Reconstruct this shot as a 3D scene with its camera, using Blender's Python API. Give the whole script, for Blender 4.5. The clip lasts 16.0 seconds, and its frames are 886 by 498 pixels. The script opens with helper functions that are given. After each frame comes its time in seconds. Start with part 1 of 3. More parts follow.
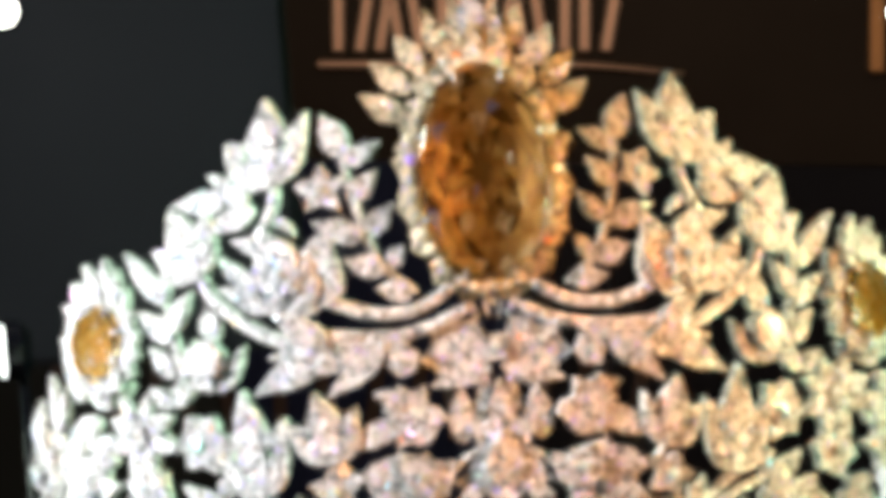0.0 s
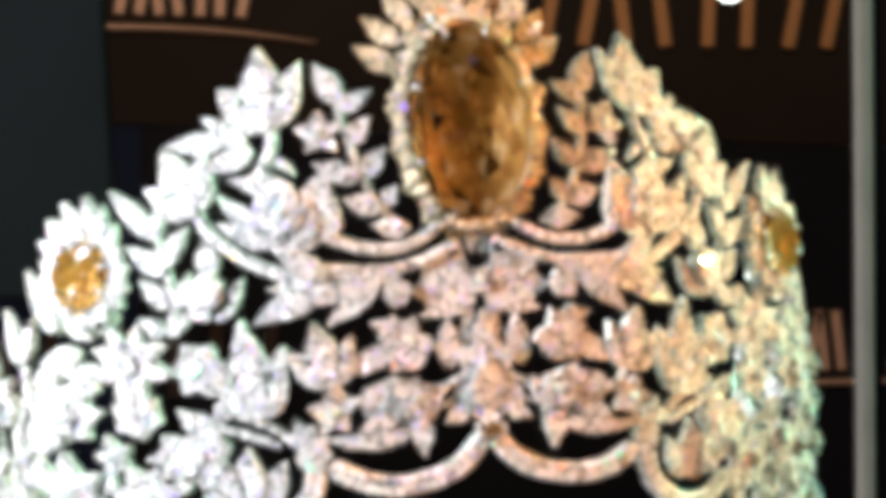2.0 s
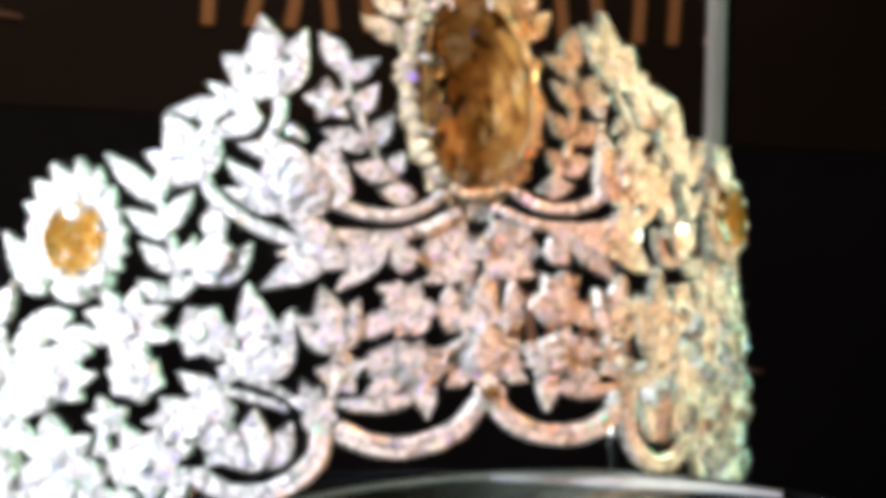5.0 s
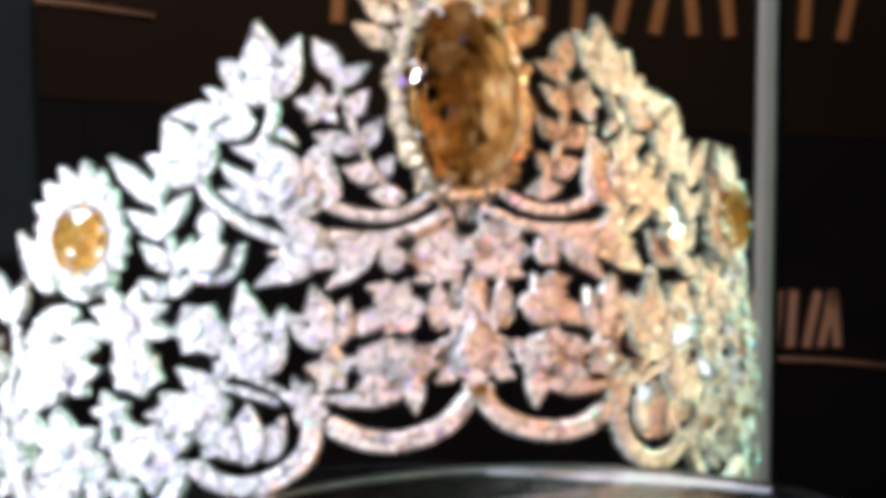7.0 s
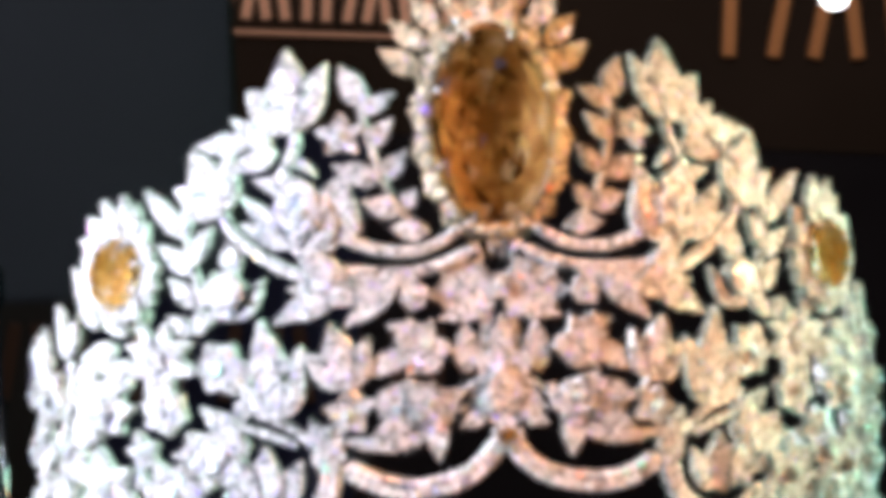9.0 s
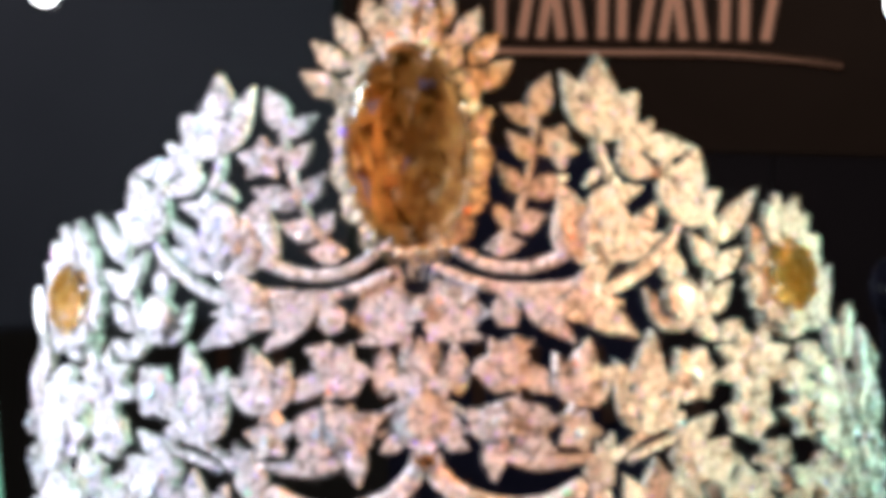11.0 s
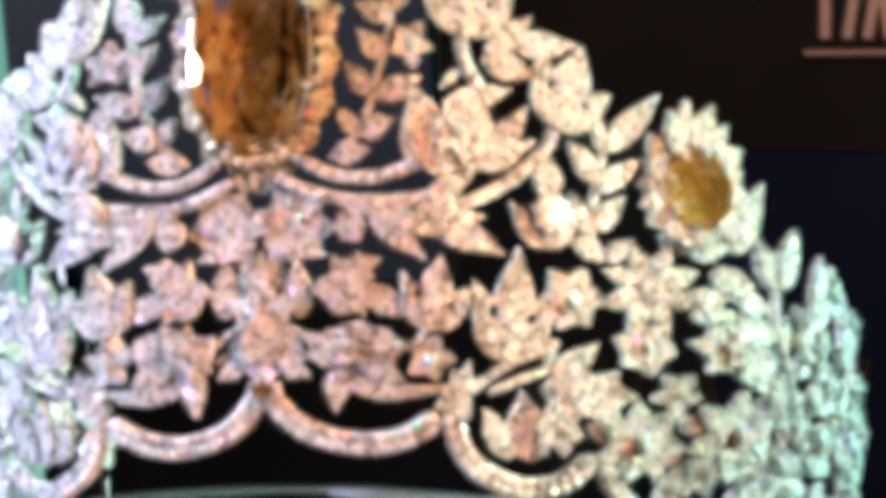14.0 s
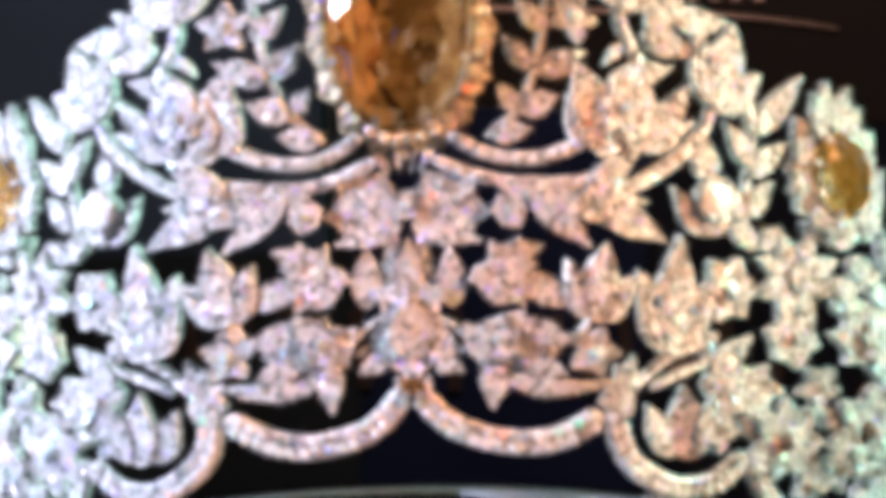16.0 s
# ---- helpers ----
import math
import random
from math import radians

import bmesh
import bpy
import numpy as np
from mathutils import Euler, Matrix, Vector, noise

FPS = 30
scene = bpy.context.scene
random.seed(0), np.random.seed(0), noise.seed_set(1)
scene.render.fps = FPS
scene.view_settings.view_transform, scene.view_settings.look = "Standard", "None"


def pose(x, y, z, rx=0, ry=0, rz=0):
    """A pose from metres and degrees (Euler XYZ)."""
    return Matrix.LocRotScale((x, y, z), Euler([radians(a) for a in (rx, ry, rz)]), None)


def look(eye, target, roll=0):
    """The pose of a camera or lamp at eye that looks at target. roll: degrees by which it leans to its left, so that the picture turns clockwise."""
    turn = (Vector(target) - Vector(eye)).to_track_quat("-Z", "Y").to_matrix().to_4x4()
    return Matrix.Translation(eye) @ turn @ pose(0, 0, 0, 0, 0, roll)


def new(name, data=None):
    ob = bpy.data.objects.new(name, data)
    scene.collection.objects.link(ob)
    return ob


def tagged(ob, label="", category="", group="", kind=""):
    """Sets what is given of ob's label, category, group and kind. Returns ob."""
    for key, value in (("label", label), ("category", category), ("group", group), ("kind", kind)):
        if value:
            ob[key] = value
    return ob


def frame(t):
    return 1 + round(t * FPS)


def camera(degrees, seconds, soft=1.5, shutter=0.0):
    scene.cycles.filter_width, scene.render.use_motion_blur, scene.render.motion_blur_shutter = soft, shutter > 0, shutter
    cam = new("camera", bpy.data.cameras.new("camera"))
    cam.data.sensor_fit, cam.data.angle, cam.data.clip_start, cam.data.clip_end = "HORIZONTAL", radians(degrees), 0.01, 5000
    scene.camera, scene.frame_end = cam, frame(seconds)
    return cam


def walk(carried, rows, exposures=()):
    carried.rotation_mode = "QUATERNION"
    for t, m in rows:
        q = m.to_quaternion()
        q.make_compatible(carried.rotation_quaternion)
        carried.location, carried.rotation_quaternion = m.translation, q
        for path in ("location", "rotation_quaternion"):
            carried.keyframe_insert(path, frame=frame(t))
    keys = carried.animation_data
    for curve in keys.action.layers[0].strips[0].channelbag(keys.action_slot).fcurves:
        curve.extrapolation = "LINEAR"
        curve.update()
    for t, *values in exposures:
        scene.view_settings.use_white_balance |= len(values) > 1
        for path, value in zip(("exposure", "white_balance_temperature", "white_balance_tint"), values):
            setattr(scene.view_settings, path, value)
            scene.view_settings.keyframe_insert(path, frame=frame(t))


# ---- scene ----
cam = camera(21.15, 16.0, soft=9.0)
PATH = [
    (0.0, look((-0.0026, -0.4091, 0.057), (-0.0053, -0.1112, 0.0215), -3.87)),
    (0.5, look((-0.0219, -0.4152, 0.0569), (-0.0082, -0.1181, 0.0176), -3.23)),
    (1.0, look((-0.0389, -0.4249, 0.0583), (-0.0120, -0.1287, 0.0171), -2.41)),
    (1.5, look((-0.0558, -0.4298, 0.0597), (-0.0131, -0.1359, 0.0173), -2.01)),
    (2.0, look((-0.0768, -0.4329, 0.0596), (-0.0199, -0.1410, 0.0174), -1.82)),
    (2.5, look((-0.0913, -0.4326, 0.0594), (-0.0203, -0.1442, 0.0176), -1.93)),
    (3.0, look((-0.1058, -0.4275, 0.0591), (-0.0245, -0.1409, 0.0160), -1.51)),
    (3.5, look((-0.1202, -0.4296, 0.0587), (-0.0301, -0.1465, 0.0172), -1.05)),
    (4.0, look((-0.1306, -0.4291, 0.0585), (-0.0332, -0.1482, 0.0150), -0.35)),
    (4.5, look((-0.141, -0.4219, 0.0582), (-0.0365, -0.1442, 0.0139), 0.54)),
    (7.0, look((-0.1151, -0.4441, 0.0612), (-0.0317, -0.1595, 0.016), -0.15)),
    (7.5, look((-0.0958, -0.4431, 0.0614), (-0.0271, -0.1545, 0.0168), -0.32)),
    (8.0, look((-0.0768, -0.4401, 0.0585), (-0.0258, -0.1475, 0.0165), -0.69)),
    (10.5, look((0.027, -0.4357, 0.0555), (0.0098, -0.1385, 0.0183), -3.02)),
    (11.0, look((0.0448, -0.4321, 0.0536), (0.0133, -0.1358, 0.0186), -3.27)),
    (11.5, look((0.0708, -0.4294, 0.0489), (0.0247, -0.1347, 0.0162), -3.59)),
    (12.0, look((0.0908, -0.4192, 0.0384), (0.0332, -0.1263, 0.0089), -4.02)),
    (12.5, look((0.1126, -0.4045, 0.0353), (0.0392, -0.1151, 0.0063), -4.4)),
    (13.0, look((0.1257, -0.3984, 0.0314), (0.0392, -0.1123, 0.0052), -4.55)),
    (13.5, look((0.1285, -0.3899, 0.0277), (0.0395, -0.1044, 0.0032), -4.35)),
    (14.0, look((0.1267, -0.3827, 0.0251), (0.0389, -0.0971, -0.0012), -4.36)),
    (14.5, look((0.1087, -0.3833, 0.0305), (0.0321, -0.095, -0.0015), -3.68)),
    (15.0, look((0.0843, -0.3816, 0.0321), (0.0221, -0.0904, -0.0044), -3.02)),
    (15.5, look((0.0583, -0.381, 0.0328), (0.0127, -0.0866, -0.0025), -2.57)),
    (16.0, look((0.0357, -0.3776, 0.034), (0.0075, -0.0812, -0.0031), -2.44)),
]
walk(cam, PATH, ((0.0, 0.2, 6650, 6), (1.5, 0.2, 6550, 7), (3.0, 0.26, 6450, 11), (4.5, 0.26, 6450, 11), (7.0, 0.26, 6100, 14), (8.0, 0.26, 6050, 15), (11.0, 0.2, 6000, 19), (12.5, 0.18, 5600, 16), (16.0, 0.12, 5600, 20)))

# ---- light of the showroom ----
world = bpy.data.worlds.new("showroom_dark")
scene.world = world
world.use_nodes = True
world.node_tree.nodes["Background"].inputs[0].default_value = (0.75, 0.8, 1.0, 1)
world.node_tree.nodes["Background"].inputs[1].default_value = 0.10
scene.view_settings.exposure = 0.0


def spot_lamp(name, place, target, watts, size, colour, cone=70):
    lamp = bpy.data.lights.new(name, "AREA")
    lamp.shape, lamp.size, lamp.energy, lamp.color = "DISK", size, watts, colour
    lamp.spread = radians(cone)
    ob = new(name, lamp)
    ob.matrix_world = look(place, target)
    return ob


spot_lamp("case_light_white", (-0.528, -0.212, 0.23), (-0.030, -0.04, 0.003), 1.08, 0.06, (0.93, 0.93, 1.0))
spot_lamp("case_light_warm", (0.47, -0.24, 0.20), (0.014, -0.065, 0.002), 0.077, 0.06, (1.0, 0.44, 0.17), 20)
spot_lamp("case_light_pale", (0.51, 0.09, 0.14), (0.062, -0.005, -0.045), 0.86, 0.08, (0.56, 1.0, 0.68))
spot_lamp("case_light_pale_far", (-0.48, 0.20, 0.14), (-0.06, 0.0, -0.03), 0.35, 0.14, (0.84, 1.0, 0.86))
# unseen light added to brighten the lettering on the logo wall
spot_lamp("added_wall_light", (0.15, 0.35, 1.2), (0.15, 1.12, -0.05), 5.4, 0.30, (1.0, 0.82, 0.66), 100)


# ---- materials ----
def material(name):
    m = bpy.data.materials.new(name)
    m.use_nodes = True
    return m, m.node_tree.nodes, m.node_tree.links, m.node_tree.nodes["Principled BSDF"]


def plain(name, colour, rough, metal=0.0, vary=0.15, scale=60.0, bump=0.0, coat=0.0, sheen=0.5):
    m, n, l, b = material(name)
    tex = n.new("ShaderNodeTexNoise")
    tex.inputs["Scale"].default_value, tex.inputs["Detail"].default_value = scale, 6
    co = n.new("ShaderNodeTexCoord")
    l.new(co.outputs["Object"], tex.inputs["Vector"])
    ramp = n.new("ShaderNodeValToRGB")
    ramp.color_ramp.elements[0].color = (*[c * (1 - vary) for c in colour], 1)
    ramp.color_ramp.elements[1].color = (*[min(1, c * (1 + vary)) for c in colour], 1)
    l.new(tex.outputs["Fac"], ramp.inputs["Fac"])
    l.new(ramp.outputs["Color"], b.inputs["Base Color"])
    rr = n.new("ShaderNodeMapRange")
    rr.inputs["To Min"].default_value, rr.inputs["To Max"].default_value = rough * 0.75, min(1, rough * 1.3)
    l.new(tex.outputs["Fac"], rr.inputs["Value"])
    l.new(rr.outputs["Result"], b.inputs["Roughness"])
    b.inputs["Metallic"].default_value = metal
    b.inputs["Coat Weight"].default_value = coat
    b.inputs["Specular IOR Level"].default_value = sheen
    if bump:
        bp = n.new("ShaderNodeBump")
        bp.inputs["Strength"].default_value, bp.inputs["Distance"].default_value = bump, 0.0005
        l.new(tex.outputs["Fac"], bp.inputs["Height"])
        l.new(bp.outputs["Normal"], b.inputs["Normal"])
    return m


def grained(name, colour):
    """White gold worked all over with beads and tiny bright-cut facets."""
    m, n, l, b = material(name)
    co = n.new("ShaderNodeTexCoord")
    cells = n.new("ShaderNodeTexVoronoi")
    cells.inputs["Scale"].default_value = 1250
    l.new(co.outputs["Object"], cells.inputs["Vector"])
    split = n.new("ShaderNodeSeparateColor")
    l.new(cells.outputs["Color"], split.inputs["Color"])
    ramp = n.new("ShaderNodeValToRGB")
    ramp.color_ramp.elements[0].color = (*[c * 0.16 for c in colour], 1)
    ramp.color_ramp.elements[1].color = (*colour, 1)
    ramp.color_ramp.elements[1].position = 0.75
    l.new(split.outputs["Red"], ramp.inputs["Fac"])
    l.new(ramp.outputs["Color"], b.inputs["Base Color"])
    wear = n.new("ShaderNodeTexNoise")
    wear.inputs["Scale"].default_value = 220
    l.new(co.outputs["Object"], wear.inputs["Vector"])
    rough = n.new("ShaderNodeMapRange")
    rough.inputs["To Min"].default_value, rough.inputs["To Max"].default_value = 0.4, 0.7
    l.new(wear.outputs["Fac"], rough.inputs["Value"])
    l.new(rough.outputs["Result"], b.inputs["Roughness"])
    bump = n.new("ShaderNodeBump")
    bump.inputs["Strength"].default_value, bump.inputs["Distance"].default_value = 0.8, 0.0004
    l.new(cells.outputs["Distance"], bump.inputs["Height"])
    l.new(bump.outputs["Normal"], b.inputs["Normal"])
    b.inputs["Metallic"].default_value = 0.2
    return m


def brilliant(name, colour, metal, rough):
    """Small cut diamonds: each stone differs a little in tone, thin film gives faint spectral colours, and a few have
    spectral glints painted in.
    """
    m, n, l, b = material(name)
    geo = n.new("ShaderNodeNewGeometry")
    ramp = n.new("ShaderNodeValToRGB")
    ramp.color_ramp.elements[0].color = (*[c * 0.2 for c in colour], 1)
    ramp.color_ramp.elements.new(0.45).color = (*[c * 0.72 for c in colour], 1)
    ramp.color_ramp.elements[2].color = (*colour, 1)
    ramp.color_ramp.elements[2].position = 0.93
    # violet, orange and green glints painted as base colour on a few stones
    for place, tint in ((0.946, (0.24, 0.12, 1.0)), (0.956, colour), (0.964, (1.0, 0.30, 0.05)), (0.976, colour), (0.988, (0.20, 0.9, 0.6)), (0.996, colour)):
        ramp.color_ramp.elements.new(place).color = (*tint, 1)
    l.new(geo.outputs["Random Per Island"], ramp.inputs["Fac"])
    l.new(ramp.outputs["Color"], b.inputs["Base Color"])
    film = n.new("ShaderNodeMapRange")
    film.inputs["To Min"].default_value, film.inputs["To Max"].default_value = 150, 900
    l.new(geo.outputs["Random Per Island"], film.inputs["Value"])
    l.new(film.outputs["Result"], b.inputs["Thin Film Thickness"])
    b.inputs["Thin Film IOR"].default_value = 1.5
    b.inputs["Metallic"].default_value, b.inputs["Roughness"].default_value, b.inputs["IOR"].default_value = metal, rough, 2.0
    return m


def by_object(m):
    """Let each stone object differ, instead of each island of one mesh."""
    n, l = m.node_tree.nodes, m.node_tree.links
    info = n.new("ShaderNodeObjectInfo")
    for link in list(l):
        if link.from_socket.name == "Random Per Island":
            l.new(info.outputs["Random"], link.to_socket)
    return m


def gem_glass(name, colour, ior, rough=0.02, through_light=1.0, coat=0.15):
    m, n, l, b = material(name)
    b.inputs["Base Color"].default_value = (*colour, 1)
    b.inputs["Transmission Weight"].default_value = through_light
    b.inputs["Coat Weight"].default_value, b.inputs["Coat Roughness"].default_value = coat, 0.05
    b.inputs["IOR"].default_value, b.inputs["Roughness"].default_value = ior, rough
    return m


def glint_foil(name, stops, metal):
    """Backing of a large stone: its inner reflections are painted as one random tone on each facet."""
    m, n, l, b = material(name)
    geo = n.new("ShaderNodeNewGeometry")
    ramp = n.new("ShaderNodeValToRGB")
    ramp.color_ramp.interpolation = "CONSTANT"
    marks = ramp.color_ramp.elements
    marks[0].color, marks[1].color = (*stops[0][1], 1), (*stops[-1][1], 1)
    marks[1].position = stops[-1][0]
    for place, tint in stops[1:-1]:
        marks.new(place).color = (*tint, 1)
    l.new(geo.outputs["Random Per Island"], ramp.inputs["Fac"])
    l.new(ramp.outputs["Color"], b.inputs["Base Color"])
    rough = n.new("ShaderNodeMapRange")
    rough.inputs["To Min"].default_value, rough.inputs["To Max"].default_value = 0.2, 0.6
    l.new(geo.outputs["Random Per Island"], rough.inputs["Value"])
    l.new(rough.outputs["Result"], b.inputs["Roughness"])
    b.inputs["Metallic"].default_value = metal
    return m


WHITE_GOLD = grained("white_gold", (0.84, 0.83, 0.80))
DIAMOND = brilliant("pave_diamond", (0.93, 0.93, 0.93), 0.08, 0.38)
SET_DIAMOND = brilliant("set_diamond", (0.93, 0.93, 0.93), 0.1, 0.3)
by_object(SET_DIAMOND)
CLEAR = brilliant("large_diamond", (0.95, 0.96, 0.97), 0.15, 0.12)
AMBER = gem_glass("canary_diamond", (0.97, 0.88, 0.70), 1.28, 0.0, 1.0, 0.0)
YELLOW = gem_glass("yellow_diamond", (1.0, 0.95, 0.80), 1.3, 0.16, 1.0, 0.0)
# dark, gold and blue tones paint the stones' inner reflections on the foil
DARK_FOIL = glint_foil("amber_painted_glints", ((0.0, (0.20, 0.10, 0.025)), (0.12, (0.46, 0.25, 0.07)), (0.45, (0.70, 0.44, 0.15)), (0.75, (0.90, 0.68, 0.30)), (0.90, (0.97, 0.90, 0.70)), (0.96, (0.30, 0.34, 0.85)), (0.98, (0.80, 0.5, 0.15))), 0.2)
FOIL = glint_foil("yellow_painted_glints", ((0.0, (0.80, 0.40, 0.05)), (0.4, (0.95, 0.58, 0.10)), (0.8, (0.98, 0.76, 0.26)), (0.95, (0.98, 0.92, 0.75))), 0.05)
# golden tint of the halo: the amber stone's warm reflection painted as colour
WARM_LIT = brilliant("warm_lit_diamond", (0.94, 0.82, 0.58), 0.1, 0.3)
by_object(WARM_LIT)
HALO_DIAMOND = brilliant("warm_lit_pave", (0.94, 0.82, 0.58), 0.08, 0.36)
WARM_LIT_GOLD = grained("warm_lit_gold", (0.86, 0.72, 0.48))
BLACK = plain("black_acrylic", (0.004, 0.004, 0.006), 0.08, 0.0, 0.3, 40)
STEEL = plain("brushed_steel", (0.42, 0.38, 0.33), 0.35, 0.5, 0.12, 80)
BRIGHT_STEEL = plain("polished_bevel", (0.62, 0.63, 0.66), 0.16, 1.0, 0.25, 220, 0.35)
FACET_GLASS = plain("ground_glass", (0.55, 0.62, 0.68), 0.22, 0.35, 0.45, 160, 0.3)
TEAL = plain("polished_glass_edge", (0.32, 0.46, 0.43), 0.2, 0.0, 0.1, 60)
BANNER = plain("brown_black_vinyl", (0.0140, 0.0090, 0.0062), 0.6, 0.0, 0.3, 8, 0.1, 0.0, 0.12)
BANNER_LOW = plain("black_vinyl", (0.0068, 0.0062, 0.0082), 0.55, 0.0, 0.3, 8, 0.1, 0.0, 0.12)
DARK_GREY = plain("dark_grey_reflection", (0.0145, 0.0155, 0.0155), 0.5, 0.0, 0.3, 8, 0.1, 0.0, 0.12)
NAVY = plain("navy_reflection", (0.008, 0.0102, 0.025), 0.5, 0.0, 0.3, 8, 0.1, 0.0, 0.12)
GREY = plain("blue_grey_reflection", (0.008, 0.0088, 0.0108), 0.45, 0.0, 0.2, 14, 0.0, 0.0, 0.3)
COPPER = plain("copper_foil", (0.80, 0.38, 0.16), 0.35, 0.6, 0.18, 30)
# darkened copy of the copper: the low row's dimness is put into its colour
DIM_COPPER = plain("dimmed_copper", (0.035, 0.018, 0.011), 0.5, 0.2, 0.18, 30)
ROSE = plain("rose_copper_foil", (0.90, 0.52, 0.36), 0.4, 0.45, 0.15, 30)
FLOOR = plain("dark_carpet", (0.02, 0.019, 0.02), 0.9, 0.0, 0.3, 25, 0.4)


def emitter(name, colour, strength):
    m, n, l, b = material(name)
    b.inputs["Emission Color"].default_value = (*colour, 1)
    b.inputs["Emission Strength"].default_value = strength
    return m


LAMP_GLOW = emitter("lamp_glow", (1.0, 0.97, 0.92), 9.0)
LENS_GLOW = emitter("lens_glow", (0.93, 1.0, 0.97), 3.0)


# ---- mesh helpers ----
def part(name, bm, mat, parent=None, label="", kind="", smooth=False):
    me = bpy.data.meshes.new(name)
    bmesh.ops.recalc_face_normals(bm, faces=bm.faces)
    bm.to_mesh(me)
    bm.free()
    me.materials.append(mat)
    if smooth:
        me.shade_smooth()
    ob = new(name, me)
    if parent is not None:
        ob.parent = parent
    return tagged(ob, label=label, kind=kind)


def empty(name, place=(0, 0, 0)):
    ob = new(name)
    ob.empty_display_size = 0.01
    ob.location = place
    return ob


def box(bm, x0, x1, y0, y1, z0, z1, bevel=0.0):
    made = bmesh.ops.create_cube(bm, size=1, matrix=Matrix.Translation(((x0 + x1) / 2, (y0 + y1) / 2, (z0 + z1) / 2))
                                 @ Matrix.Diagonal((x1 - x0, y1 - y0, z1 - z0, 1)))
    if bevel:
        edges = list({e for v in made["verts"] for e in v.link_edges})
        bmesh.ops.bevel(bm, geom=edges, offset=bevel, segments=2, affect="EDGES")
    return bm


# the crown's wall: its radius by height, in millimetres
WALL_Z = (-70, -25, 0, 12, 21, 38, 60)
WALL_R = (70.5, 69.7, 66.8, 65.2, 63.4, 54.5, 43.0)


def radius(z):
    return float(np.interp(z, WALL_Z, WALL_R))


def on_wall(a, z, off=0.0):
    """Degrees round the crown from its front, millimetres of height, millimetres proud of the wall.
    The crown is a little wider than deep, flatter in front, and sits slightly off centre on its stand."""
    if a < 0:
        # the far half sits a little higher and is turned a little forward
        high = float(np.interp(z, (10, 30), (1, 0)))
        z += float(np.interp(-a, (12, 30, 60, 80), (0, 1.3, 1.3, 1.0))) * high
        a += float(np.interp(-a, (0, 25, 62, 75), (0, 1.4, 1.4, -2.5))) * (0.2 + 0.8 * high)
    b = math.copysign(float(np.interp(abs(a), (0, 30, 42, 54, 66, 78, 120, 180), (0, 30, 41.4, 52.5, 62.7, 72.5, 116, 180))), a)
    front = max(0.0, 1 - (b / 25) ** 2)
    b += 0.9 * front
    wide = min(abs(b), 90 + 0.5 * abs(90 - abs(b)))
    r = radius(z) + off + (float(np.interp(wide, (0, 20, 32, 50, 57, 70, 80, 180), (0, 0, -1.2, -0.6, 1.4, 4.0, 5.0, 5.0))) if b > 0 else 6.0 * (wide / 75) ** 2)
    r -= front * float(np.interp(z, (-40, 8, 40), (3.0, 3.0, 1.0)))
    t = radians(b)
    return Vector((r * math.sin(t), -r * math.cos(t), z)) * 0.001


rng = random.Random(7)


class Patch:
    """A flat piece, in millimetres, laid on to the crown's wall from a base point towards a tip."""

    def __init__(self, a0, z0, a1, z1, lift=0.0, tilt=0.0, sway=0.0):
        r = radius((z0 + z1) / 2)
        self.a0, self.z0, self.r, self.lift, self.tilt, self.sway = a0, z0, r, lift, tilt, sway
        dx, dz = radians(a1 - a0) * r, z1 - z0
        self.length = math.hypot(dx, dz)
        self.c, self.s = dx / self.length, dz / self.length

    def put(self, u, v, h):
        """u along the piece, v across it, h proud."""
        x, z = self.c * u - self.s * v, self.s * u + self.c * v
        return on_wall(self.a0 + math.degrees(x / self.r), self.z0 + z, self.lift + h + self.tilt * v + self.sway * u)


def solid(bm, patch, outline, middle, rise=0.7, thick=0.9, holes=()):
    """A plate with a raised bead along its edge and a sunk field inside it, pierced by round holes (u, v, radius)."""
    mu, mv = middle
    steps = ((0.97, -thick), (1.0, -0.1), (0.975, rise * 0.75), (0.90, rise * 0.75), (0.85, rise * 0.32))
    rings = [[bm.verts.new(patch.put(mu + (u - mu) * k, mv + (v - mv) * k, h)) for u, v in outline] for k, h in steps]
    n = len(outline)
    for i in range(n):
        j = (i + 1) % n
        for a, b in zip(rings, rings[1:]):
            bm.faces.new((a[i], a[j], b[j], b[i]))
    if not holes:
        top = bm.verts.new(patch.put(mu, mv, rise * 0.7))
        back = bm.verts.new(patch.put(mu, mv, -thick))
        for i in range(n):
            j = (i + 1) % n
            bm.faces.new((rings[-1][i], rings[-1][j], top))
            bm.faces.new((rings[0][j], rings[0][i], back))
        return
    loops = [[rings[-1]], [rings[0]]]
    for u, v, r in holes:
        turn = [k / 8 * math.tau for k in range(8)]
        high = [bm.verts.new(patch.put(u + 1.25 * r * math.cos(t), v + r * math.sin(t), rise * 0.4)) for t in turn]
        low = [bm.verts.new(patch.put(u + 1.25 * r * math.cos(t), v + r * math.sin(t), -thick)) for t in turn]
        for k in range(8):
            bm.faces.new((high[k], high[(k + 1) % 8], low[(k + 1) % 8], low[k]))
        loops[0].append(high)
        loops[1].append(low)
    out = (patch.put(mu, mv, 1) - patch.put(mu, mv, 0)).normalized()
    for side in loops:
        edges = [bm.edges.get((a, b)) for ring in side for a, b in zip(ring, ring[1:] + ring[:1])]
        bmesh.ops.triangle_fill(bm, use_beauty=True, edges=edges, normal=out)


